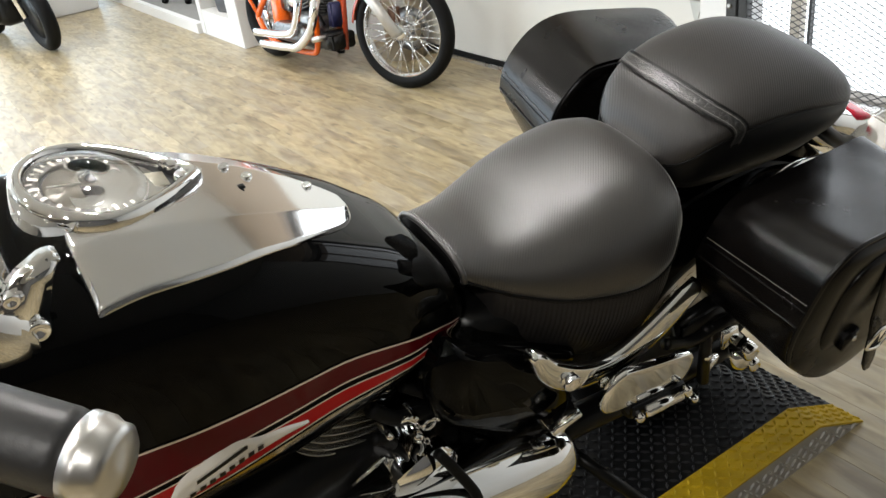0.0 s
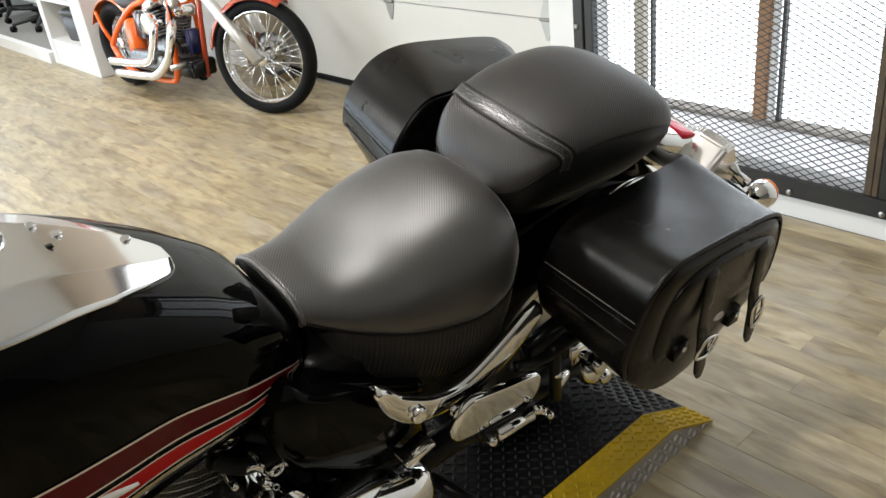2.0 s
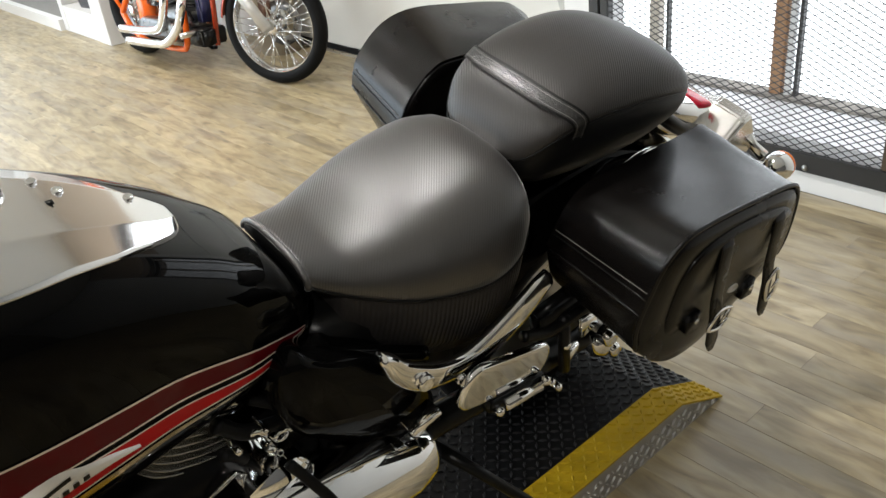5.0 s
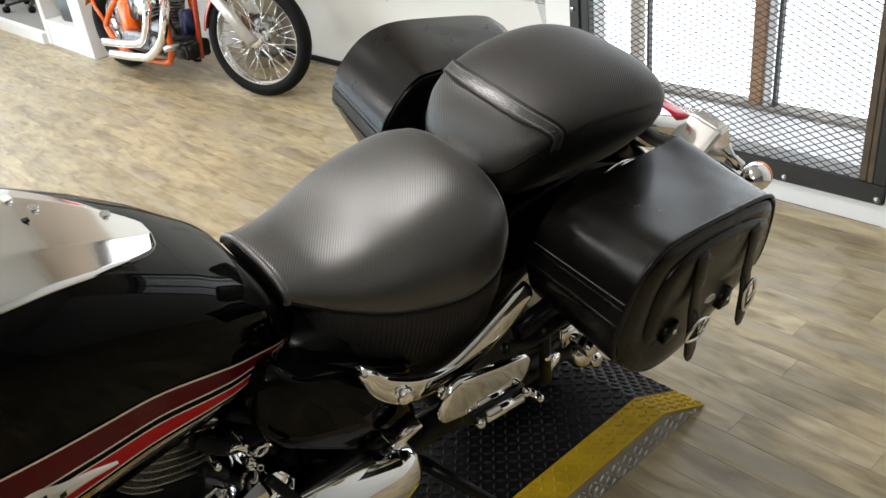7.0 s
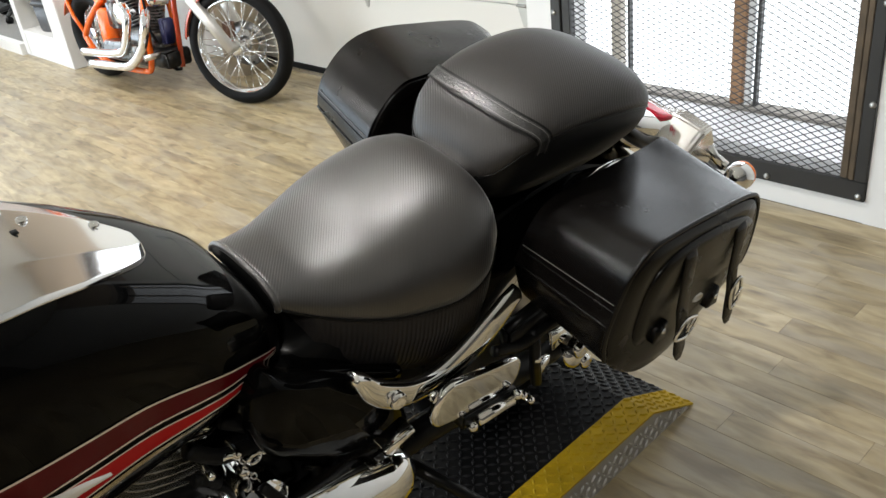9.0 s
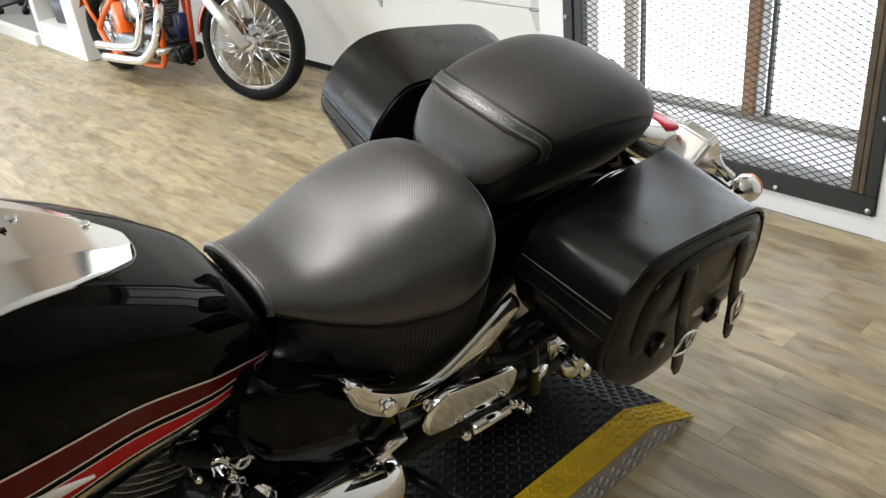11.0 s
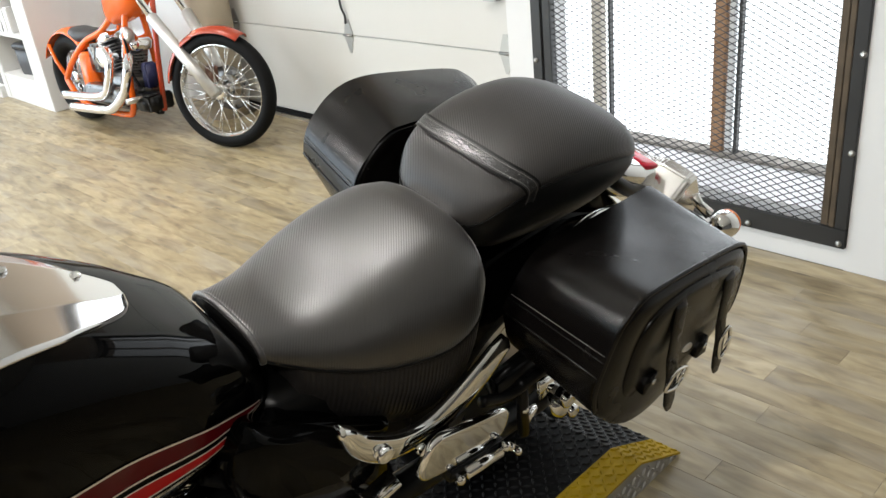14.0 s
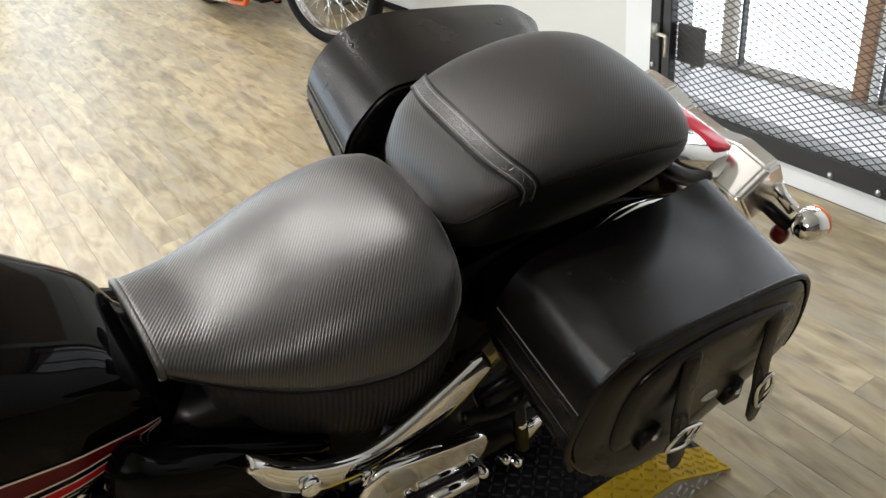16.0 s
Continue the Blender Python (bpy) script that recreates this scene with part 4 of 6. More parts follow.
def bag(side, outer, inner, U0, U1):
    LO, LI = loop(outer), loop(inner)
    n = len(LO)
    def bag_at(i, f, grow=0.0):
        return wrap_point(LO, LI, U0, U1, i, f, grow)
    def s(p):
        return (side * p[0], p[1], p[2])
    mid = Vector((0.0, sum(p[0] for p in outer) / len(outer) + 0.01, 0.735))
    rings = []
    for f, k, push in ((0.0, 0.80, -0.004), (0.0, 0.95, -0.003), (0.02, 0.985, 0), (0.08, 1.0, 0), (0.3, 1.0, 0), (0.55, 1.0, 0), (0.8, 1.0, 0), (0.93, 1.0, 0), (0.99, 0.985, 0.002), (1.0, 0.955, 0.006), (1.0, 0.80, 0.010), (1.0, 0.5, 0.014)):
        ring = []
        for i in range(n):
            x, y, z = bag_at(i, f)
            ring.append(s((x + push, mid.y + (y - mid.y) * k, mid.z + (z - mid.z) * k)))
        rings.append(ring)
    body = part("saddlebag", loft(rings), LEATHER, bike, "black leather saddlebag with buckled straps")
    # the lid: a second skin over the front, top and back, with a folded hem
    first, last = 11, 54
    rows = [[s(bag_at(i, f, 0.005)) for f in steps(0.0, 0.985, 10)] for i in range(first, last)]
    rows = [[s(bag_at(first, f, 0.0)) for f in steps(0.0, 0.985, 10)]] + rows + [[s(bag_at(last - 1, f, 0.0)) for f in steps(0.0, 0.985, 10)]]
    part("lid", loft(rows, caps=False, closed=False), LEATHER, body, "smooth black leather lid")
    for i, r in ((first + 1, 0.0025), (15, 0.0014)):
        part("seam", along([s(bag_at(i, f, 0.0055)) for f in steps(0.01, 0.98, 12)], r, 6), LEATHER, body)
    bm = bmesh.new()
    for f in steps(0.03, 0.96, 44):
        a, b = Vector(s(bag_at(16, f, 0.0062))), Vector(s(bag_at(16, min(1, f + 0.012), 0.0062)))
        along([a, b], 0.0008, 5, bm)
    part("stitching", bm, THREAD, body)
    if side < 0:
        return body
    part("piping", along([s(tuple(np.array(bag_at(i, 0.99, 0.004)) + (0.002, 0, 0))) for i in range(4 if side > 0 else 14, 60)], 0.0042, 8), LEATHER, body, "rolled leather piping")
    part("piping", along([s(tuple(np.array(bag_at(i, 0.99, -0.010)) + (0.005, 0, 0))) for i in range(4 if side > 0 else 14, 60)], 0.003, 8), LEATHER, body)
    # flap on the outer face
    def face(v, w, d):
        sag = 0.012 * max(0.0, (0.70 - w) / 0.1) ** 1.5
        return s((U1 + sag + d, v, w))
    outline = [(1.235, 0.79), (1.262, 0.830), (1.33, 0.838), (1.43, 0.825), (1.52, 0.800), (1.568, 0.765), (1.580, 0.715), (1.555, 0.692), (1.45, 0.665), (1.37, 0.655), (1.29, 0.655), (1.245, 0.668), (1.232, 0.72)]
    ol = loop(outline, 4)
    c = np.mean(ol, axis=0)
    part("outer_flap", loft([[face(*(c + (p - c) * k), d) for p in ol] for k, d in ((1.0, 0.004), (1.0, 0.013), (0.985, 0.016), (0.8, 0.019), (0.4, 0.022))]), LEATHER, body, "stitched leather flap")
    for v0, top, foot, across, upward in ((1.330, 0.826, 0.628, (0.026, -0.0115, 0.0), (0.0105, 0.0205)), (1.502, 0.797, 0.606, (0.0083, -0.0287, 0.0035), (0.011, 0.0135))):
        path = [(v0, top, 0.016), (v0, top - 0.01, 0.0225), (v0 + 0.003, (top + foot) / 2 + 0.03, 0.030), (v0 + 0.005, foot + 0.085, 0.036), (v0 + 0.007, foot + 0.055, 0.044), (v0 + 0.009, foot + 0.02, 0.050), (v0 + 0.011, foot - 0.006, 0.055), (v0 + 0.012, foot - 0.024, 0.058)]
        rows = []
        for k, (v, w, d) in enumerate(path):
            hw = 0.0165 if k < len(path) - 1 else 0.007
            pull = d - (0.012 * max(0.0, (0.70 - w) / 0.1) ** 1.5 if w < 0.70 else 0.0)
            rows.append([face(v - hw, w, pull - 0.003), face(v - hw, w, pull), face(v - hw * 0.8, w, pull + 0.0012), face(v + hw * 0.8, w, pull + 0.0012), face(v + hw, w, pull), face(v + hw, w, pull - 0.003)])
        part("strap", loft(rows), LEATHER, body, "black leather strap")
        v, w = v0 + 0.007, foot + 0.05

        def on_buckle(a, b, d):
            return s((U1 + d + a * across[2], v + a * across[0] + b * upward[0], w + a * across[1] + b * upward[1]))
        pts = [Vector(on_buckle(math.copysign(abs(math.cos(a)) ** 0.55, math.cos(a)), math.copysign(abs(math.sin(a)) ** 0.55, math.sin(a)), 0.053)) for a in steps(0, 2 * math.pi, 28)]
        part("buckle", along(pts, 0.0032, 8), CHROME, body, "chrome buckle")
        part("buckle_pin", along([on_buckle(0.1, -0.2, 0.056), on_buckle(0.1, 0.95, 0.055)], 0.0022, 8), CHROME, body)
        part("strap_mount", loft([[Vector(face(v + dx, w - 0.006 + dz, d)) for dx, dz in ((-0.056, -0.016), (-0.020, -0.02), (-0.020, 0.018), (-0.056, 0.014))] for d in (0.010, 0.024, 0.028)]), LEATHER, body, bevel=0.004)
        part("rivet", lathe([(0.0, 0.0055), (0.003, 0.0055), (0.0045, 0.003), (0.0045, 0.0)], "x", 12, centre=face(v - 0.032, w - 0.004, 0.027)), CHROME, body)
    disc = [(0.018 * math.cos(a), 0.007 * math.sin(a)) for a in steps(0, 2 * math.pi * 23 / 24, 23)]
    part("bag_badge", loft([[face(1.411 + x * k, 0.683 + y * k - x * 0.15, d) for x, y in disc] for k, d in ((1, 0.020), (1, 0.025), (0.85, 0.027), (0.80, 0.0255))]), ALLOY, body, "small oval silver badge")
    return body


bag(1, OUTER, INNER, 0.165, 0.392)
bag(-1, OUTER_FAR, INNER_FAR, 0.20, 0.40)

# ---- frame, engine and chrome of the cruiser
def band(path, half, thick, bm=None, n=16):
    """A flat rounded bar along (y, z) points in planes of constant x: path rows are (x, y, z, half height)."""
    rings = []
    pts = [Vector(p[:3]) for p in path]
    for i, p in enumerate(pts):
        d = (pts[min(i + 1, len(pts) - 1)] - pts[max(i - 1, 0)]).normalized()
        side = Vector((1, 0, 0))
        up = d.cross(side).normalized()
        hh = path[i][3]
        rings.append([p + up * (hh * y) + side * (thick * x) for x, y in oval(n, 1, 1, 2.6)])
    return loft(rings, bm)


for s in (1, -1):
    rows = [(0.192, 0.830, 0.702, 0.008), (0.196, 0.842, 0.690, 0.014), (0.200, 0.862, 0.658, 0.020), (0.205, 0.895, 0.627, 0.025), (0.207, 0.935, 0.603, 0.026), (0.207, 0.985, 0.590, 0.024), (0.207, 1.03, 0.591, 0.027), (0.206, 1.08, 0.606, 0.031), (0.203, 1.13, 0.630, 0.031), (0.198, 1.17, 0.649, 0.026), (0.193, 1.202, 0.660, 0.018)]
    rows = [(s * x, y, z, h) for x, y, z, h in (rows if s > 0 else rows[4:])]
    fine = []
    for i in range(len(rows) - 1):
        for k in range(4):
            a, b, c, d = (np.array(rows[max(0, min(len(rows) - 1, i + q))]) for q in (-1, 0, 1, 2))
            t = k / 4
            fine.append(tuple(0.5 * ((2 * b) + (c - a) * t + (2 * a - 5 * b + 4 * c - d) * t * t + (3 * b - a - 3 * c + d) * t ** 3)))
    strut = part("side_strut", band(fine, 0, 0.013), CHROME, bike, "chrome bag strut")
    part("bolt", lathe([(s * 0.216, 0.015), (s * 0.227, 0.015), (s * 0.231, 0.011), (s * 0.226, 0.008), (s * 0.226, 0)], "x", 18, centre=(0, 0.897, 0.629)), CHROME, strut)
    part("bolt", lathe([(s * 0.214, 0.010), (s * 0.221, 0.010), (s * 0.224, 0.006), (s * 0.224, 0)], "x", 18, centre=(0, 0.985, 0.566)), CHROME, strut)
    # passenger footboard folded up
    a, b, hh = Vector((0, 0.992, 0.566)), Vector((0, 1.136, 0.519)), 0.047
    ax = (b - a).normalized()
    up = Vector((0, -ax.z, ax.y))
    outline = [a + up * hh * math.sin(t) + ax * hh * 0.75 * math.cos(t) for t in steps(radians(100), radians(260), 14)] + [b + up * hh * math.sin(t) + ax * hh * 0.9 * math.cos(t) for t in steps(radians(-80), radians(80), 14)]
    mid = (a + b) / 2
    board = part("footboard", loft([[Vector((s * x, 0, 0)) + mid + (p - mid) * k for p in outline] for x, k in ((0.236, 0.97), (0.238, 1.0), (0.246, 1.0), (0.250, 0.97), (0.251, 0.90))]), CHROME, bike, "folded chrome passenger footboard")
    part("hinge", along([(s * 0.262, 1.06, 0.484), (s * 0.262, 1.15, 0.466)], 0.011, 12), CHROME, board)
    part("hinge_bracket", loft([[(s * x, y, z) for y, z in ((1.03, 0.47), (1.17, 0.44), (1.175, 0.475), (1.03, 0.505))] for x in (0.20, 0.255)]), ENGINE_BLACK, board, bevel=0.004)
    for y, z in ((1.045, 0.480), (1.163, 0.474)):
        part("bolt", lathe([(s * 0.255, 0.009), (s * 0.268, 0.009), (s * 0.272, 0.005), (s * 0.272, 0)], "x", 12, centre=(0, y, z)), CHROME, board)
    # gloss black side cover
    outline = loop([(0.705, 0.755), (0.77, 0.715), (0.855, 0.665), (0.93, 0.58), (0.982, 0.48), (0.988, 0.425), (0.93, 0.418), (0.85, 0.445), (0.775, 0.515), (0.70, 0.60), (0.675, 0.69)], 5)
    c = np.mean(outline, axis=0)
    part("side_cover", loft([[(s * x, *(c + (p - c) * k)) for p in outline] for x, k in ((0.10, 1.0), (0.150, 1.0), (0.163, 0.97), (0.172, 0.88), (0.178, 0.6), (0.180, 0.25))]), GLOSS_BLACK, bike, "gloss black side cover")
    part("cover_edge", along(smooth_path([(s * 0.165, 0.762, 0.52), (s * 0.168, 0.845, 0.435), (s * 0.172, 0.925, 0.408), (s * 0.176, 0.99, 0.415)], 5), 0.006, 8), GLOSS_BLACK, bike)
    part("frame_tube", along(smooth_path([(s * 0.12, 0.70, 0.74), (s * 0.135, 0.78, 0.695), (s * 0.15, 0.86, 0.655), (s * 0.16, 0.95, 0.60)], 5), 0.014, 12), GLOSS_BLACK, bike, "black frame tube")
    part("swing_arm", along(smooth_path([(s * 0.13, 0.80, 0.34), (s * 0.15, 1.0, 0.36), (s * 0.16, 1.2, 0.35), (s * 0.15, 1.46, 0.31)], 5), 0.03, 14), ENGINE_BLACK, bike, "black swing arm")
    mount = part("bag_mount", prism([(1.20, 0.545), (1.30, 0.56), (1.43, 0.50), (1.45, 0.45), (1.32, 0.435), (1.22, 0.47)], "x", s * 0.165, s * 0.195), ENGINE_BLACK, bike, "black bag mount", bevel=0.006)
    part("mount_tube", along(smooth_path([(s * 0.19, 1.17, 0.52), (s * 0.20, 1.24, 0.50), (s * 0.21, 1.31, 0.52), (s * 0.21, 1.36, 0.50)], 6), 0.011, 10), ENGINE_BLACK, mount)
    part("mount_tube", along([(s * 0.2, 1.27, 0.52), (s * 0.215, 1.30, 0.36)], 0.012, 10), ENGINE_BLACK, mount)
    part("chrome_plate", prism([(1.325, 0.475), (1.375, 0.465), (1.395, 0.425), (1.35, 0.405)], "x", s * 0.196, s * 0.206), CHROME, mount, bevel=0.003)
    part("chrome_plate", prism([(1.305, 0.405), (1.345, 0.40), (1.345, 0.33), (1.318, 0.325)], "x", s * 0.196, s * 0.208), CHROME, mount, bevel=0.003)
    for y, z in ((1.285, 0.438), (1.268, 0.34), (1.30, 0.30)):
        part("bolt", lathe([(s * 0.2, 0.009), (s * 0.216, 0.009), (s * 0.221, 0.005), (s * 0.221, 0)], "x", 12, centre=(0, y, z)), CHROME, mount)
    for y, z, r in ((1.44, 0.36, 0.020), (1.475, 0.30, 0.016)):
        part("shock_end", lathe([(s * 0.17, r), (s * 0.222, r), (s * 0.228, r * 0.75), (s * 0.226, r * 0.5), (s * 0.226, 0)], "x", 16, centre=(0, y, z)), CHROME, mount)
    part("axle_cover", lathe([(s * 0.14, 0.035), (s * 0.20, 0.035), (s * 0.215, 0.02), (s * 0.216, 0)], "x", 20, centre=(0, 1.46, 0.31)), CHROME, bike)
    # shaft housing: a long polished tube with a rounded rear end
    path = [(s * 0.19, 0.50, 0.475), (s * 0.19, 0.60, 0.462), (s * 0.192, 0.70, 0.443), (s * 0.194, 0.80, 0.422), (s * 0.196, 0.88, 0.404), (s * 0.197, 0.92, 0.395), (s * 0.197, 0.945, 0.390), (s * 0.197, 0.957, 0.388)]
    part("polished_housing", along(path, [0.060, 0.066, 0.070, 0.072, 0.068, 0.058, 0.040, 0.014], 24), CHROME, bike, "polished chrome engine housing")
    part("case_cover", loft([[(s * x, y, z) for y, z in ((0.605, 0.545), (0.66, 0.575), (0.695, 0.57), (0.72, 0.53), (0.72, 0.47), (0.62, 0.46))] for x in (0.10, 0.175, 0.185)]), CHROME, bike, "polished case cover", bevel=0.005)
    part("hose", along(smooth_path([(s * 0.20, 0.665, 0.60), (s * 0.225, 0.69, 0.555), (s * 0.24, 0.715, 0.50), (s * 0.24, 0.73, 0.44)], 6), 0.0085, 8), RUBBER, bike, "black rubber hose")
    part("brake_pedal", loft([[(s * (0.185 + w), 0.885 + a, z) for a, z in ((0.0, 0.50 - k), (0.06, 0.515 - k), (0.066, 0.508 - k), (0.012, 0.488 - k))] for w, k in ((0.0, 0.0), (0.028, 0.0), (0.036, 0.004))]), CHROME, bike, bevel=0.002)

# black box added to fill the dark gap between side cover and strut
part("black_filler", loft([[(x, v, 0.52 + z) for x, z in oval(24, hw, hh, 5)] for v, hw, hh in ((0.76, 0.10, 0.12), (0.78, 0.125, 0.14), (1.04, 0.13, 0.13), (1.08, 0.11, 0.11))]), RUBBER, bike, "matt black filler box under the seat")
engine = part("engine", loft([[(x, v, 0.40 + z) for x, z in oval(24, hw, hh, 4)] for v, hw, hh in ((0.18, 0.08, 0.10), (0.24, 0.12, 0.16), (0.5, 0.14, 0.18), (0.72, 0.13, 0.17), (0.84, 0.10, 0.12))]), ENGINE_BLACK, bike, "satin black V-twin engine")


def cylinder(base, lean):
    """A finned cylinder: a core and thin rounded plates up its axis."""
    m = Matrix.Translation(base) @ Matrix.Rotation(radians(lean), 4, "X")
    def put(bm):
        bmesh.ops.transform(bm, matrix=m, verts=bm.verts)
        return bm
    part("cylinder_core", put(lathe([(0, 0.06), (0.17, 0.06), (0.18, 0.0)], "z", 24)), ENGINE_BLACK, engine)
    for k in range(13):
        z = 0.008 + k * 0.0132
        grow = 0.090 - 0.012 * abs(k - 7) / 7
        ring = oval(32, grow + 0.012, grow, 3.2)
        part("fin", put(loft([[(x * q, y * q, zz) for x, y in ring] for q, zz in ((0.985, z), (1.0, z + 0.0012), (1.0, z + 0.003), (0.985, z + 0.0042))])), FIN, engine)
    part("rocker_cover", put(loft([[(x * q, y * q, zz) for x, y in oval(28, 0.098, 0.078, 4)] for q, zz in ((0.9, 0.172), (1.03, 0.176), (1.05, 0.20), (0.9, 0.222), (0.7, 0.232))])), CHROME, engine, "chrome rocker cover")


FIN = material("fin_black", (0.34, 0.335, 0.32), 0.26, 0.9, vary=0.2)
cylinder((0.0, 0.540, 0.472), -20)
cylinder((0.0, 0.30, 0.468), 24)
for k in range(7):
    part("fin", loft([[(0.13 + q, 0.635 + k * 0.011, z) for z, q in ((0.475, 0.0), (0.545 - k * 0.003, 0.0), (0.545 - k * 0.003, 0.045), (0.475, 0.045))], [(0.13 + q, 0.639 + k * 0.011, z) for z, q in ((0.475, 0.0), (0.545 - k * 0.003, 0.0), (0.545 - k * 0.003, 0.045), (0.475, 0.045))]]), FIN, engine, smooth=False)
# cable clamp, bolts and pipes between engine and side cover
clamp = part("cable_clamp", along(smooth_path([(0.135, 0.640, 0.590), (0.142, 0.650, 0.600), (0.145, 0.660, 0.590), (0.142, 0.668, 0.570), (0.138, 0.680, 0.553)], 6), 0.005, 8), CHROME, bike, "bright cable clamp")
clamp.location = (0.0, 0.0, 0.026)
part("clamp_ring", torus(0.010, 0.0035, "x", 20, 8, centre=(0.145, 0.688, 0.562)), CHROME, clamp)
part("clamp_screw", lathe([(0.13, 0.009), (0.150, 0.009), (0.155, 0.005), (0.155, 0)], "x", 12, centre=(0, 0.668, 0.548)), CHROME, clamp)
for y, z, r in ((0.615, 0.618, 0.006), (0.640, 0.535, 0.007), (0.690, 0.528, 0.005), (0.66, 0.630, 0.004), (0.70, 0.60, 0.004)):
    part("engine_bolt", lathe([(0.12, r), (0.152, r), (0.155, r * 0.6), (0.155, 0)], "x", 10, centre=(0, y, z)), CHROME, engine)
part("push_rod", along([(0.135, 0.560, 0.520), (0.137, 0.615, 0.553)], 0.0045, 8), CHROME, engine)
part("push_rod", along([(0.155, 0.475, 0.565), (0.150, 0.495, 0.530)], 0.004, 8), CHROME, engine)
for path, r in ((((0.12, 0.60, 0.66), (0.13, 0.64, 0.62), (0.13, 0.69, 0.60), (0.12, 0.73, 0.55)), 0.012), (((0.11, 0.66, 0.66), (0.13, 0.70, 0.63), (0.14, 0.72, 0.58)), 0.009), (((0.10, 0.62, 0.55), (0.12, 0.68, 0.51), (0.12, 0.76, 0.48)), 0.014), (((0.13, 0.60, 0.60), (0.13, 0.63, 0.57), (0.12, 0.63, 0.52)), 0.010)):
    part("hose", along(smooth_path(path, 6), r, 10), RUBBER, engine)
part("battery_box", loft([[(x, v, 0.62 + z) for x, z in oval(20, hw, hh, 5)] for v, hw, hh in ((0.76, 0.09, 0.09), (0.80, 0.12, 0.10), (1.05, 0.13, 0.09), (1.15, 0.11, 0.07))]), ENGINE_BLACK, bike, "black battery box")

# wheels, fender, tail
for y, name in ((1.46, "rear_wheel"), (-0.195, "front_wheel")):
    wheel = part(name, torus(0.245, 0.066, "x", 64, 16, centre=(0, y, 0.311), squash=1.15), RUBBER, bike, "black tyre on its wheel")
    part("rim", lathe([(-0.05, 0.19), (-0.045, 0.205), (0, 0.195), (0.045, 0.205), (0.05, 0.19), (0.02, 0.05), (0.06, 0.04), (-0.06, 0.04), (-0.02, 0.05), (-0.05, 0.19)], "x", 48, centre=(0, y, 0.311)), ALLOY, wheel)
part("fork", along([(0.09, -0.195, 0.311), (0.09, 0.10, 1.06)], 0.025, 16), CHROME, bike)
part("fork", along([(-0.09, -0.195, 0.311), (-0.09, 0.10, 1.06)], 0.025, 16), CHROME, bike)
rows = []
for a in steps(radians(140), radians(20), 28):
    cy, cz, R = 1.46, 0.311, 0.40
    row = []
    for k in range(17):
        t = -1 + k / 8
        rr = R - 0.085 * abs(t) ** 3
        row.append((0.115 * t, cy - 1.12 * rr * math.cos(a), cz + rr * 1.08 * math.sin(a)))
    rows.append(row)
part("rear_fender", loft(rows, caps=False, closed=False), GLOSS_BLACK, bike, "gloss black rear fender")
for s in (1, -1):
    part("fender_rail", along(smooth_path([(s * 0.118, 1.42, 0.70), (s * 0.12, 1.53, 0.735), (s * 0.122, 1.67, 0.70), (s * 0.122, 1.78, 0.655), (s * 0.12, 1.87, 0.61)], 6), 0.011, 12), CHROME, bike, "chrome fender rail")
    part("seat_bracket", along(smooth_path([(s * 0.085, 1.575, 0.80), (s * 0.10, 1.62, 0.765), (s * 0.105, 1.68, 0.725), (s * 0.10, 1.73, 0.705)], 6), 0.015, 12), ENGINE_BLACK, bike, "black seat bracket")
tail = part("tail_light", loft([[(x, v, zc + z) for x, z in oval(28, hw, hh, 4)] for v, hw, hh, zc in ((1.635, 0.06, 0.03, 0.745), (1.665, 0.09, 0.04, 0.735), (1.72, 0.104, 0.042, 0.722), (1.765, 0.108, 0.042, 0.714), (1.778, 0.102, 0.036, 0.712))]), CHROME, bike, "chrome tail light with a red lens")
LENS_RED = material("red_lens", (0.5, 0.015, 0.04), 0.12, coat=0.8, vary=0.05)
LENS_AMBER = material("amber_lens", (0.75, 0.17, 0.02), 0.15, coat=0.6, vary=0.05)
part("red_lens", loft([[(x, v, zc + z) for x, z in oval(28, hw, hh, 4)] for v, hw, hh, zc in ((1.738, 0.088, 0.007, 0.753), (1.745, 0.098, 0.009, 0.752), (1.772, 0.102, 0.009, 0.748), (1.782, 0.098, 0.008, 0.746), (1.787, 0.08, 0.005, 0.744))]), LENS_RED, tail, "glossy red lens")
SATIN_CHROME = material("satin_chrome", (0.9, 0.89, 0.87), 0.24, 1.0, vary=0.05, scale=20)
SECTION = [(1.812, 0.731), (1.842, 0.736), (1.905, 0.648), (1.888, 0.615), (1.82, 0.60), (1.752, 0.685)]
mount = part("plate_mount", loft([[(x, 1.84 + (v - 1.84) * k, 0.68 + (w - 0.68) * k - drop) for v, w in SECTION] for x, k, drop in ((-0.165, 0.9, 0.0), (-0.155, 1.0, 0.0), (-0.09, 1.0, -0.004), (-0.04, 0.97, 0.01), (0.04, 0.97, 0.01), (0.09, 1.0, -0.004), (0.155, 1.0, 0.0), (0.165, 0.9, 0.0))]), SATIN_CHROME, bike, "angular chrome plate mount", smooth=False, bevel=0.004)
DARK_LENS = material("dark_red_lens", (0.1, 0.006, 0.006), 0.2, vary=0.1)
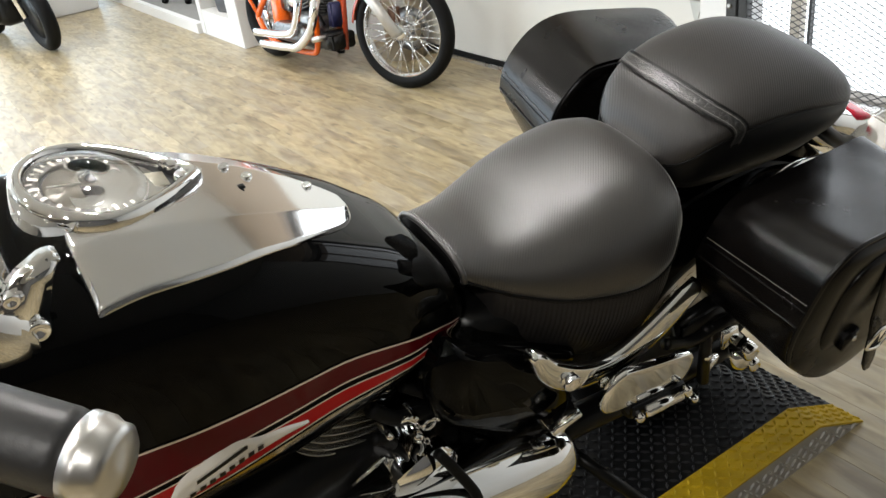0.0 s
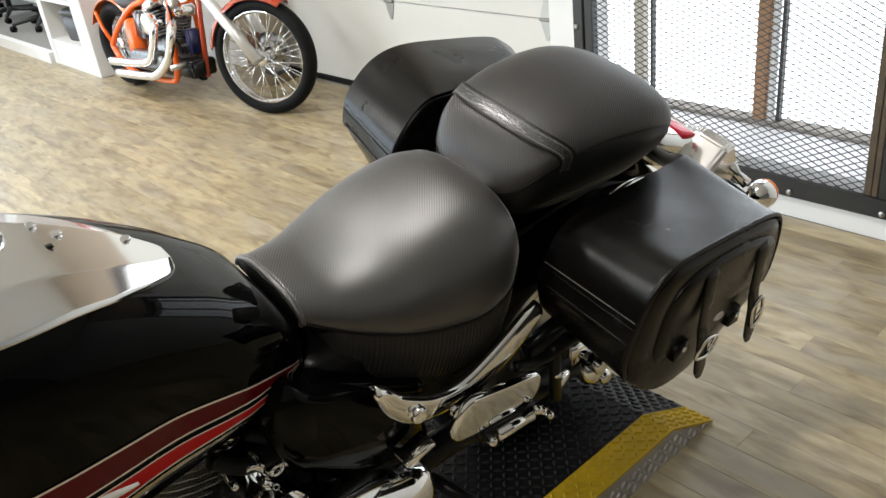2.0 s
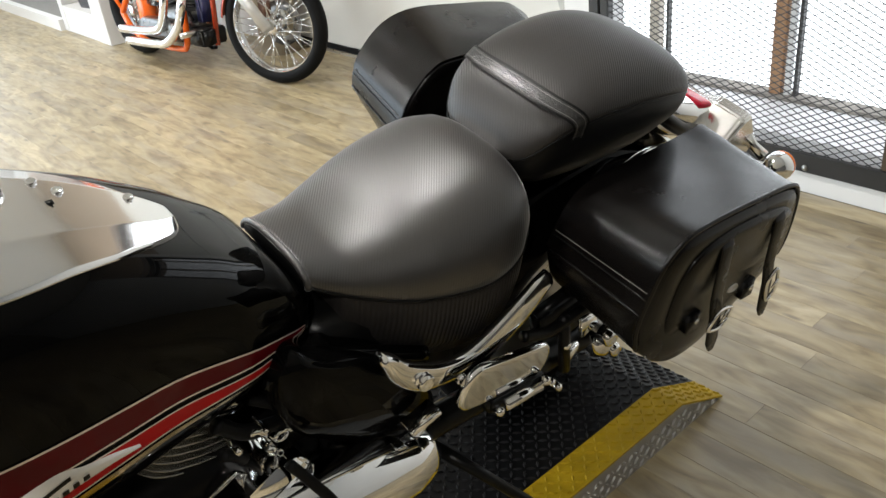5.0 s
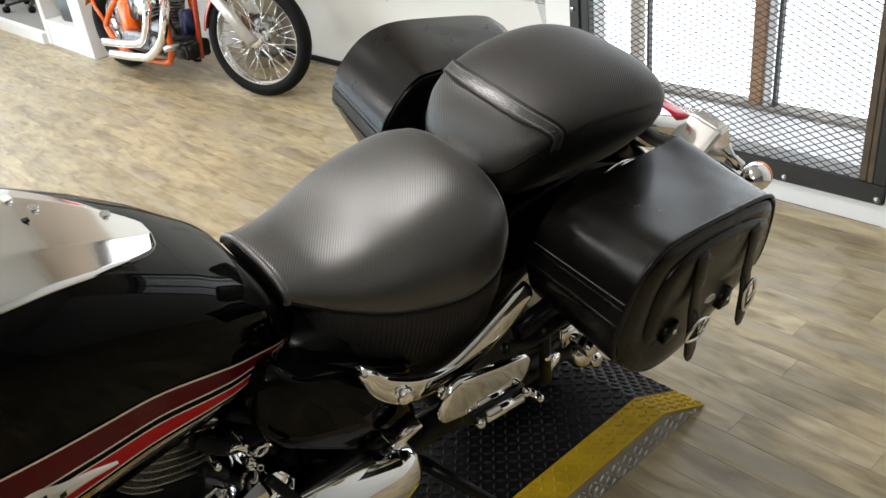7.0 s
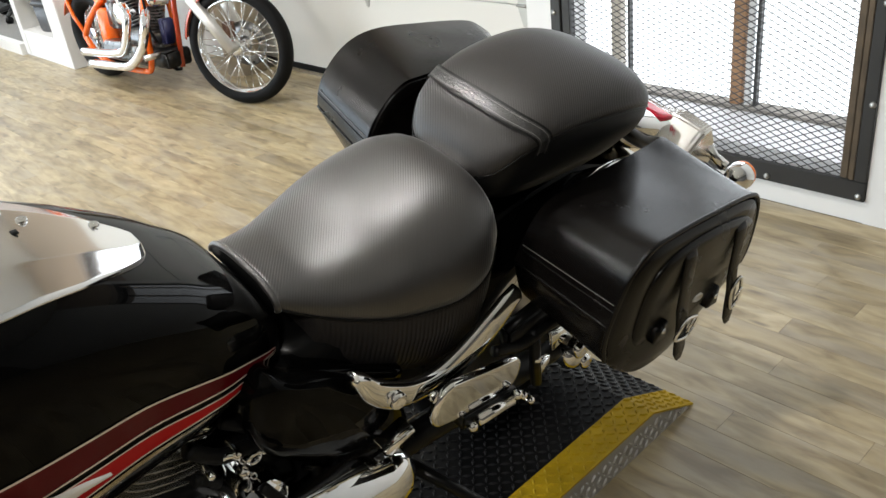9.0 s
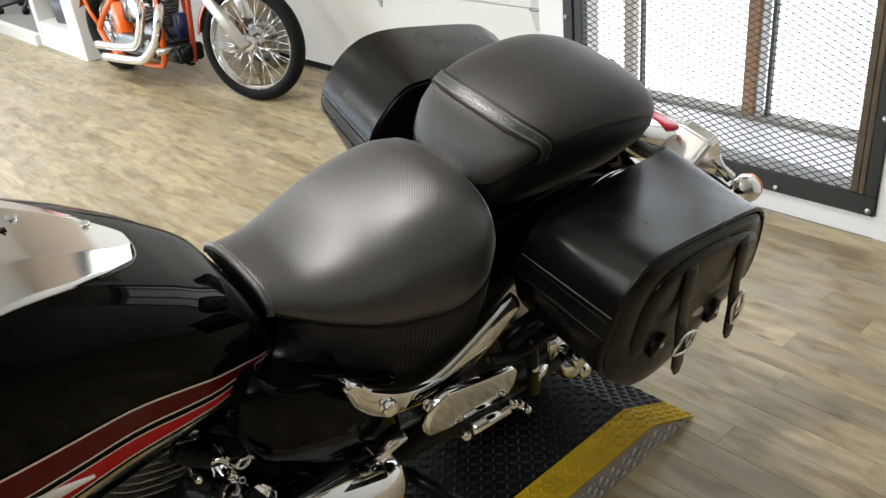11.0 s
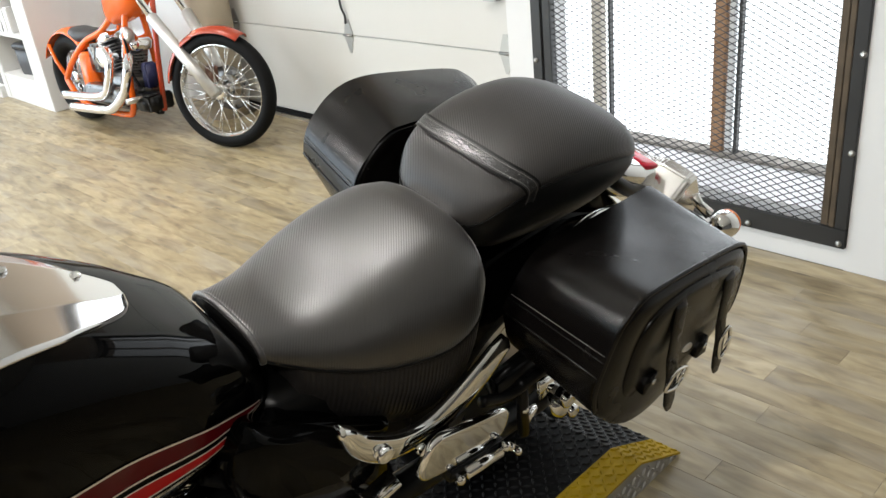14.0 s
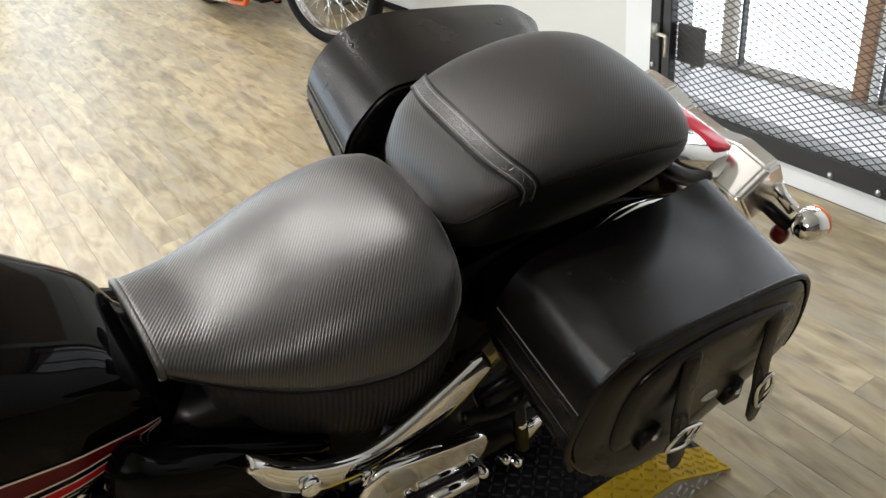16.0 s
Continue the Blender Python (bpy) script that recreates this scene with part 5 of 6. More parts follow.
for s, dx, dy in ((1, 0.0, 0.0), (-1, 0.03, 0.02)):
    stalk = part("turn_signal", along([(s * (0.155 - dx), 1.872 + dy, 0.668), (s * (0.176 - dx), 1.878 + dy, 0.648), (s * (0.202 - dx), 1.886 + dy, 0.634)], [0.014, 0.011, 0.013], 14), CHROME, bike, "chrome turn signal with amber lens")
    prof = [(-0.034, 0.004), (-0.031, 0.014), (-0.020, 0.025), (-0.004, 0.031), (0.012, 0.032), (0.016, 0.031)]
    part("lamp_body", lathe(prof, "y", 28, centre=(s * (0.237 - dx), 1.892 + dy, 0.622)), CHROME, stalk)
    part("amber_lens", lathe([(0.016, 0.031), (0.024, 0.030), (0.033, 0.022), (0.037, 0.010), (0.038, 0)], "y", 28, centre=(s * (0.237 - dx), 1.892 + dy, 0.622)), LENS_AMBER, stalk, "amber lens")
    part("lamp_arm", along([(s * (0.14 - dx), 1.862 + dy, 0.625), (s * (0.212 - dx), 1.88 + dy, 0.602)], 0.013, 14), ENGINE_BLACK, stalk, "black rubber lamp arm")
    part("reflector", loft([[(s * (0.205 - dx) + 0.016 * q * x, 1.868 + d + dy, 0.583 + 0.017 * q * z) for x, z in oval(20, 1, 1, 3)] for d, q in ((-0.008, 0.8), (-0.004, 1.0), (0.008, 1.0), (0.012, 0.7))]), DARK_LENS, stalk, "dark red reflector")
# side stand reaching the deck; its foot in the local frame of the leaning bike
foot = bike.matrix_world.inverted() @ Vector((-0.470, 1.18, 0.098))
hip = Vector((0.15, 1.02, 0.27))
part("side_stand", along([hip, hip.lerp(foot, 0.5), hip.lerp(foot, 0.93), foot], [0.014, 0.012, 0.011, 0.009], 12), ENGINE_BLACK, bike, "black side stand")

# ---------------------------------------------------------------- the orange custom motorcycle by the garage door
# Local axes: x forward, y to its left, z up; the rear wheel stands at the origin.
chop = thing("custom_motorcycle", pose(-5.35, 2.445, 0.0, -3.5, 0, 6.0), "orange custom motorcycle with chrome engine and spoked wheels", "motorcycle")
ORANGE_DARK = material("burnt_orange_paint", (0.36, 0.04, 0.012), 0.2, coat=0.3, vary=0.08, scale=5)
SEAT_BLACK = material("worn_black_seat", (0.03, 0.03, 0.032), 0.5, vary=0.2)


def spoked_wheel(name, m, r, tyre, width, spokes, label):
    """Tyre, chrome rim, hub and laced spokes; the axle runs along local y."""
    w = part(name, torus(r - tyre, tyre, "y", 64, 14, squash=width), RUBBER, chop, label)
    w.matrix_local = m
    ri = r - 2 * tyre + 0.012
    part("rim", lathe([(-0.032, ri), (-0.030, ri + 0.014), (-0.012, ri - 0.004), (0.012, ri - 0.004), (0.030, ri + 0.014), (0.032, ri), (0.012, ri - 0.012), (-0.012, ri - 0.012), (-0.032, ri)], "y", 64), CHROME, w, "chrome rim")
    part("hub", lathe([(-0.06, 0.0), (-0.06, 0.03), (-0.05, 0.045), (-0.04, 0.028), (0.04, 0.028), (0.05, 0.045), (0.06, 0.03), (0.06, 0.0)], "y", 28), CHROME, w, "chrome hub")
    for k in range(spokes):
        a, b = 2 * math.pi * k / spokes, 2 * math.pi * (k + (2.2 if k % 2 else -2.2)) / spokes
        side = 0.045 if (k // 2) % 2 else -0.045
        part("spoke", along([(0.04 * math.cos(a), side, 0.04 * math.sin(a)), (ri * math.cos(b), 0.0, ri * math.sin(b))], 0.0026, 6), CHROME, w)
    return w


front_at = Matrix.Translation((1.59, 0.0, 0.325)) @ Matrix.Rotation(radians(20), 4, "Z")
fw = spoked_wheel("front_wheel", front_at, 0.325, 0.042, 1.0, 36, "narrow black tyre on a spoked chrome wheel")
part("brake_disc", lathe([(0.062, 0.075), (0.062, 0.125), (0.067, 0.125), (0.067, 0.075), (0.062, 0.075)], "y", 48), ALLOY_DARK, fw, "steel brake disc")
part("caliper", box(-0.14, -0.06, 0.05, 0.09, 0.03, 0.12), material("brown_caliper", (0.16, 0.08, 0.05), 0.4, 0.4), fw, bevel=0.01)
spoked_wheel("rear_wheel", Matrix.Translation((0.09, 0, 0.29)), 0.29, 0.06, 1.3, 32, "wide black tyre on a spoked chrome wheel")


def fender(at, r, half, a0, a1, mat, name):
    rows = []
    for a in steps(radians(a0), radians(a1), 24):
        rows.append([(( r - 0.03 * abs(t) ** 3) * math.cos(a), half * t, (r - 0.03 * abs(t) ** 3) * math.sin(a)) for t in steps(-1, 1, 10)])
    rows2 = [[(x * 0.985, y * 0.97, z * 0.985) for x, y, z in row] for row in rows]
    rings = [row + back[::-1] for row, back in zip(rows, rows2)]
    f = part(name, loft(rings), mat, chop)
    f.matrix_local = at
    return f


fender(Matrix.Translation((0.09, 0, 0.29)), 0.318, 0.095, 40, 158, ORANGE, "rear_fender")["label"] = "orange rear fender"
fender(front_at, 0.352, 0.058, 60, 112, ORANGE_DARK, "front_fender")["label"] = "orange front fender"
fender(front_at, 0.346, 0.052, 112, 172, ORANGE_DARK, "front_fender_tail")

LEG_ALLOY = material("satin_alloy", (0.62, 0.61, 0.59), 0.42, 0.75, vary=0.12, scale=16)
for s in (-0.115, 0.115):
    part("fork_leg", along([(1.59 + 0.058 * (1 if s < 0 else -1), s * 0.85, 0.325), (1.20, s, 0.72)], [0.030, 0.034], 16), LEG_ALLOY, chop, "polished lower fork leg")
    part("fork_tube", along([(1.22, s, 0.70), (0.84, s, 1.10)], 0.021, 16), CHROME, chop, "chrome fork tube")
    part("frame_tube", along(smooth_path([(0.09, s, 0.29), (0.20, s, 0.40), (0.38, s * 0.8, 0.54), (0.56, s * 0.5, 0.62), (0.80, 0, 0.84)], 6), 0.019, 12), ORANGE, chop, "orange frame tube")
    part("frame_tube", along(smooth_path([(0.09, s, 0.29), (0.18, s, 0.19), (0.35, s, 0.13), (0.72, s, 0.12), (0.80, s * 0.9, 0.17), (0.82, s * 0.8, 0.45), (0.83, s * 0.5, 0.70), (0.86, 0, 0.90)], 6), 0.019, 12), ORANGE, chop)
    part("seat_stay", along([(0.09, s, 0.31), (0.0, s, 0.40), (-0.05, s, 0.50)], 0.012, 10), ORANGE, chop)
part("down_tube", along([(1.06, 0.0, 0.80), (1.04, -0.02, 0.50), (1.02, -0.03, 0.16)], 0.016, 14), ORANGE_DARK, chop, "burnt orange down tube")
part("steering_neck", along([(0.78, 0, 0.98), (0.88, 0, 0.84)], 0.035, 16), ORANGE, chop)
part("fork_yoke", box(0.80, 0.90, -0.13, 0.13, 1.03, 1.07), CHROME, chop, bevel=0.01)
part("headlamp", lathe([(-0.07, 0.01), (-0.05, 0.05), (0.0, 0.075), (0.05, 0.078), (0.06, 0.07), (0.062, 0.0)], "x", 28, centre=(1.05, 0, 0.98)), CHROME, chop, "chrome headlamp")
part("handlebar", along(smooth_path([(0.72, -0.38, 1.22), (0.80, -0.20, 1.24), (0.83, 0, 1.10), (0.80, 0.20, 1.24), (0.72, 0.38, 1.22)], 6), 0.013, 12), CHROME, chop, "chrome handlebar")
part("fuel_tank", loft([[(x, y, zc + z) for y, z in oval(28, hw, hh, 2.5)] for x, hw, hh, zc in ((0.60, 0.03, 0.06, 0.73), (0.625, 0.07, 0.11, 0.75), (0.68, 0.095, 0.145, 0.785), (0.78, 0.105, 0.155, 0.82), (0.88, 0.095, 0.14, 0.84), (0.95, 0.07, 0.10, 0.86), (0.975, 0.03, 0.05, 0.87))]), ORANGE, chop, "glossy orange fuel tank")
part("saddle", loft([[(x, y, zc + z) for y, z in oval(24, hw, hh, 2.5)] for x, hw, hh, zc in ((0.13, 0.04, 0.02, 0.575), (0.17, 0.085, 0.04, 0.575), (0.26, 0.10, 0.045, 0.562), (0.36, 0.075, 0.04, 0.565), (0.43, 0.04, 0.025, 0.58))]), SEAT_BLACK, chop, "worn black solo saddle")
part("oil_tank", lathe([(0.28, 0.05), (0.30, 0.062), (0.56, 0.062), (0.58, 0.04)], "z", 24, centre=(0.385, -0.09, -0.10)), ORANGE, chop, "orange oil tank")
part("battery_cover", box(0.43, 0.52, -0.12, 0.08, 0.36, 0.53), ALLOY_DARK, chop, "polished battery cover", bevel=0.015)
part("primary_case", loft([[(x, -0.13 + y, 0.24 + z) for y, z in oval(20, 0.045, hh, 4)] for x, hh in ((0.38, 0.04), (0.42, 0.06), (0.6, 0.065), (0.74, 0.06), (0.78, 0.04))]), ALLOY_DARK, chop, "polished engine case")
part("crankcase", loft([[(x, y, 0.25 + z) for y, z in oval(20, 0.10, hh, 3)] for x, hh in ((0.50, 0.08), (0.55, 0.12), (0.70, 0.13), (0.79, 0.10), (0.82, 0.05))]), ALLOY_DARK, chop, "cast alloy crankcase")
for x, lean in ((0.60, -22), (0.72, 22)):
    m = Matrix.Translation((x, 0, 0.35)) @ Matrix.Rotation(radians(lean), 4, "Y")
    # core coloured black to put the dark gaps between the fins
    cyl = part("cylinder", lathe([(0, 0.05), (0.18, 0.05), (0.2, 0.0)], "z", 20), ENGINE_BLACK, chop, "finned alloy cylinder")
    cyl.matrix_local = m
    for k in range(8):
        part("fin", lathe([(0.02 + k * 0.02, 0.05), (0.022 + k * 0.02, 0.073), (0.028 + k * 0.02, 0.073), (0.03 + k * 0.02, 0.05)], "z", 24), ALLOY_DARK, cyl)
    part("rocker_box", loft([[(a * q, b * q, z) for a, b in oval(20, 0.085, 0.075, 4)] for z, q in ((0.19, 0.9), (0.2, 1.0), (0.24, 1.0), (0.26, 0.75))]), CHROME, cyl, "chrome rocker box")
    part("push_rod", along([(0.0, -0.075, -0.04), (0.0, -0.085, 0.20)], 0.009, 10), CHROME, cyl)
part("air_cleaner", lathe([(-0.17, 0.0), (-0.17, 0.05), (-0.16, 0.065), (-0.12, 0.065), (-0.11, 0.04)], "y", 24, centre=(0.66, 0, 0.47)), CHROME, chop, "chrome air cleaner")
for path in (((0.70, -0.10, 0.47), (0.745, -0.16, 0.46), (0.74, -0.18, 0.38), (0.68, -0.19, 0.27), (0.58, -0.20, 0.235), (0.21, -0.21, 0.217)), ((0.86, -0.10, 0.48), (0.92, -0.16, 0.42), (0.86, -0.18, 0.28), (0.74, -0.20, 0.18), (0.60, -0.21, 0.16), (0.28, -0.215, 0.15))):
    part("exhaust_pipe", along(smooth_path(path, 8), 0.027, 14), CHROME, chop, "chrome exhaust pipe")
part("foot_control", box(0.92, 1.06, -0.15, -0.05, 0.17, 0.27), ENGINE_BLACK, chop, "black foot control", bevel=0.012)
part("foot_peg", along([(0.98, -0.10, 0.25), (0.98, -0.24, 0.25)], 0.018, 12), ALLOY, chop)
part("oil_cooler", box(0.86, 0.91, -0.04, 0.04, 0.28, 0.43), material("blue_cooler", (0.012, 0.015, 0.07), 0.4), chop, "dark blue oil cooler", bevel=0.008)
part("regulator", box(0.86, 1.0, -0.07, 0.06, 0.16, 0.26), ENGINE_BLACK, chop, bevel=0.01)
part("wiring", along(smooth_path([(0.80, -0.08, 0.62), (0.86, -0.10, 0.52), (0.85, -0.10, 0.40), (0.88, -0.08, 0.30)], 6), 0.008, 8), RUBBER, chop)
part("horn", lathe([(-0.15, 0.0), (-0.15, 0.045), (-0.13, 0.05), (-0.10, 0.03)], "y", 24, centre=(0.84, 0.06, 0.60)), ALLOY, chop, "round alloy horn")
part("side_stand", along([(0.45, 0.12, 0.14), (0.50, 0.26, 0.012)], 0.012, 10), ENGINE_BLACK, chop, "black side stand")
part("side_stand_foot", along([(0.49, 0.25, 0.022), (0.52, 0.27, 0.022)], 0.014, 10), ENGINE_BLACK, chop)

# ---------------------------------------------------------------- the far end: shelf, step, seats
shelf = thing("shelf_unit", pose(0, 0, 0), "white painted shelf unit with open compartments against the wall", "shelf")
SX0, SX1, SY0, SY1, SH = -6.62, -5.70, 2.375, 3.198, 1.9
SHELF_WHITE = material("white_shelf_paint", (0.64, 0.635, 0.625), 0.45, vary=0.05, scale=3)
part("side_panel", box(SX1 - 0.22, SX1, SY0, SY1, 0.0, SH), SHELF_WHITE, shelf, smooth=False, bevel=0.004)
part("side_panel", box(SX0, SX0 + 0.09, SY0, SY1, 0.0, SH), SHELF_WHITE, shelf, smooth=False, bevel=0.004)
part("back_panel", box(SX0 + 0.091, SX1 - 0.221, SY1 - 0.03, SY1 - 0.005, 0.1, SH), SHELF_WHITE, shelf, smooth=False)
part("plinth", box(SX0 + 0.091, SX1 - 0.221, SY0 + 0.002, SY0 + 0.30, 0.0, 0.17), SHELF_WHITE, shelf, smooth=False, bevel=0.004)
part("bottom_board", box(SX0 + 0.091, SX1 - 0.221, SY0 + 0.001, SY1 - 0.031, 0.171, 0.20), SHELF_WHITE, shelf, smooth=False)
for z in (0.52, 0.86, 1.20, 1.54, 1.86):
    part("shelf_board", box(SX0 + 0.091, SX1 - 0.221, SY0 + 0.006, SY1 - 0.031, z - 0.03, z), SHELF_WHITE, shelf, smooth=False, bevel=0.003)

DARK_BOX = material("dark_grey_plastic", (0.045, 0.045, 0.05), 0.45, vary=0.2)
PURPLE = material("purple_card", (0.07, 0.02, 0.13), 0.5)
PAPER = material("pale_paper", (0.7, 0.69, 0.68), 0.7)
crate = thing("storage_box", pose(-6.16, 2.58, 0.2, 0, 0, 8), "dark grey plastic storage box on the bottom shelf", "box")
part("box_body", loft([[(hx * x, hy * y, z) for x, y in oval(28, 1, 1, 8)] for hx, hy, z in ((0.17, 0.13, 0.0), (0.175, 0.135, 0.02), (0.185, 0.14, 0.19))]), DARK_BOX, crate)
part("box_lid", loft([[(hx * x, hy * y, z) for x, y in oval(28, 1, 1, 8)] for hx, hy, z in ((0.195, 0.15, 0.191), (0.195, 0.15, 0.215), (0.17, 0.125, 0.232))]), DARK_BOX, crate)
part("box_sticker", box(-0.187, -0.184, -0.05, 0.05, 0.05, 0.12), material("yellow_sticker", (0.6, 0.55, 0.12), 0.5), crate, smooth=False)
for k, (x, w, h, mat, lab) in enumerate(((-6.40, 0.05, 0.25, PURPLE, "purple folder standing on the shelf"), (-6.33, 0.05, 0.23, DARK_BOX, "black folder standing on the shelf"), (-6.24, 0.06, 0.22, PAPER, "stack of pale papers on the shelf"), (-6.15, 0.06, 0.18, PAPER, "stack of pale papers on the shelf"))):
    f = thing("folder", pose(x, 2.50, 0.52, 0, 0 if k > 1 else 10, 5), lab, "folder")
    part("cover", box(-w / 2, w / 2, -0.11, 0.11, 0, h), mat, f, smooth=False, bevel=0.004)
    part("pages", box(-w / 2 + 0.006, w / 2 - 0.006, -0.113, 0.105, 0.005, h - 0.012), PAPER, f, smooth=False)
for k in range(3):
    p = thing("helmet_bag", pose(-6.44 + 0.19 * k, 2.52, 0.86, 0, 0, 20 * k), "dark soft bag lying on the shelf", "bag")
    part("bag_body", loft([[(0.085 * q * x, 0.10 * q * y, z) for x, y in oval(20, 1, 1, 3)] for q, z in ((0.7, 0.0), (1.0, 0.03), (1.0, 0.08), (0.6, 0.13 + 0.02 * k), (0.2, 0.14 + 0.02 * k))]), DARK_BOX, p)
    part("bag_handle", along(smooth_path([(-0.04, 0, 0.13), (-0.02, 0, 0.18), (0.02, 0, 0.18), (0.04, 0, 0.13)], 5), 0.006, 6), DARK_BOX, p)

# raised carpet area with a white edge
CARPET = material("grey_carpet", (0.2, 0.195, 0.185), 0.95, vary=0.2, scale=30, bump=0.5, bump_scale=300)
wall("step_edge", X0, -6.622, 2.34, 2.395, 0, 0.085, "white painted step edge", SHELF_WHITE, "step")
wall("raised_floor", X0, -6.622, 2.396, 3.2, 0, 0.075, "grey carpeted raised floor", CARPET, "carpet")

SEAT_DARK = material("black_mesh_fabric", (0.02, 0.02, 0.022), 0.7, vary=0.3)


def office_chair():
    c = thing("office_chair", pose(-7.9, 2.78, 0.075, 0, 0, 40), "black office chair on castors", "chair", "chairs at the far end")
    part("seat", loft([[(0.25 * q * x, 0.24 * q * y, z) for x, y in oval(24, 1, 1, 4)] for q, z in ((0.9, 0.42), (1.0, 0.44), (1.0, 0.48), (0.85, 0.51))]), SEAT_DARK, c)
    part("backrest", loft([[(0.22 * q * x, 0.24 + d, 0.78 + 0.24 * q * y) for x, y in oval(24, 1, 1, 4)] for q, d in ((0.9, 0.0), (1.0, 0.02), (1.0, 0.05), (0.9, 0.07))]), SEAT_DARK, c)
    part("gas_lift", along([(0, 0, 0.10), (0, 0, 0.42)], 0.025, 12), BLACK_STEEL, c)
    part("back_post", along([(0, 0.10, 0.42), (0, 0.27, 0.45), (0, 0.28, 0.62)], 0.02, 10), BLACK_STEEL, c)
    for k in range(5):
        a = 2 * math.pi * k / 5
        arm = part("base_arm", along([(0, 0, 0.10), (0.28 * math.cos(a), 0.28 * math.sin(a), 0.065)], [0.025, 0.016], 8), BLACK_STEEL, c)
        part("castor", lathe([(-0.02, 0.028), (0.02, 0.028)], "x", 14, centre=(0.28 * math.cos(a), 0.28 * math.sin(a), 0.028)), RUBBER, arm)
    for s in (-1, 1):
        part("armrest", along(smooth_path([(s * 0.24, 0.08, 0.45), (s * 0.29, 0.08, 0.55), (s * 0.29, 0.0, 0.66), (s * 0.29, -0.16, 0.66)], 5), 0.02, 8), BLACK_STEEL, c)
    return c


chair = office_chair()
copy_thing(chair, pose(-8.75, 2.75, 0.075, 0, 0, 190))
copy_thing(chair, pose(-9.6, 2.62, 0.075, 0, 0, 90))

desk = thing("desk", pose(-9.0, 3.02, 0.075), "grey office desk with a dark screen on it", "desk")
part("desk_top", box(-1.3, 1.2, -0.14, 0.15, 0.70, 0.735), material("grey_laminate", (0.45, 0.44, 0.42), 0.4), desk, bevel=0.005)
for x in (-1.2, 1.1):
    part("desk_leg", box(x - 0.03, x + 0.03, -0.12, 0.13, 0, 0.70), BLACK_STEEL, desk, bevel=0.004)
screen = thing("computer_screen", pose(-8.2, 3.0, 0.81, 0, 0, -20), "dark computer screen on the desk", "screen")
part("screen_panel", box(-0.27, 0.27, -0.02, 0.02, 0.12, 0.46), DARK_BOX, screen, bevel=0.006)
part("screen_foot", box(-0.1, 0.1, -0.06, 0.06, 0.0, 0.012), DARK_BOX, screen, bevel=0.003)
part("screen_neck", along([(0, 0, 0.01), (0, 0.01, 0.2)], 0.018, 10), DARK_BOX, screen)

# low white display blocks and dark parked wheels at the far end of the floor
block = thing("display_block", pose(-9.55, 1.75, 0, 0, 0, 4), "white painted display block on the floor", "block")
part("block_body", box(-0.7, 0.5, -0.35, 0.35, 0.0, 0.55), SHELF_WHITE, block, smooth=False, bevel=0.01)
part("block_top", box(-0.72, 0.52, -0.37, 0.37, 0.551, 0.58), SHELF_WHITE, block, smooth=False, bevel=0.004)


def parked_bike():
    b = thing("parked_motorcycle", pose(-8.9, 1.12, 0.0, 6, 0, 8), "black parked motorcycle at the end of the floor", "motorcycle", "parked motorcycles")
    for x, r in ((0.0, 0.31), (1.5, 0.31)):
        w = part("wheel", torus(r - 0.06, 0.06, "y", 40, 10, centre=(x, 0, r)), RUBBER, b)
        part("rim", lathe([(-0.03, r - 0.115), (0.03, r - 0.115), (0.02, 0.05), (-0.02, 0.05)], "y", 28, centre=(x, 0, r)), ENGINE_BLACK, w)
    part("body", loft([[(x, y, zc + z) for y, z in oval(20, hw, hh, 3)] for x, hw, hh, zc in ((0.15, 0.06, 0.05, 0.6), (0.3, 0.14, 0.12, 0.6), (0.7, 0.16, 0.2, 0.65), (1.1, 0.12, 0.12, 0.85), (1.2, 0.05, 0.05, 0.88))]), GLOSS_BLACK, b)
    part("engine", loft([[(x, y, 0.36 + z) for y, z in oval(20, hw, hh, 4)] for x, hw, hh in ((0.4, 0.1, 0.12), (0.5, 0.17, 0.17), (0.95, 0.17, 0.17), (1.05, 0.1, 0.12))]), ENGINE_BLACK, b)
    part("exhaust_pipe", along(smooth_path([(0.95, -0.15, 0.40), (0.9, -0.2, 0.25), (0.6, -0.22, 0.2), (-0.2, -0.22, 0.2)], 6), 0.04, 12), CHROME, b)
    part("fork", along([(1.5, -0.09, 0.31), (1.15, -0.09, 1.0)], 0.025, 10), CHROME, b)
    part("fork", along([(1.5, 0.09, 0.31), (1.15, 0.09, 1.0)], 0.025, 10), CHROME, b)
    part("handlebar", along(smooth_path([(0.95, -0.38, 1.12), (1.1, -0.2, 1.1), (1.15, 0, 1.02), (1.1, 0.2, 1.1), (0.95, 0.38, 1.12)], 5), 0.014, 10), CHROME, b)
    part("side_stand", along([(0.6, 0.12, 0.2), (0.62, 0.28, -0.02)], 0.012, 8), BLACK_STEEL, b)
    return b


parked_bike()

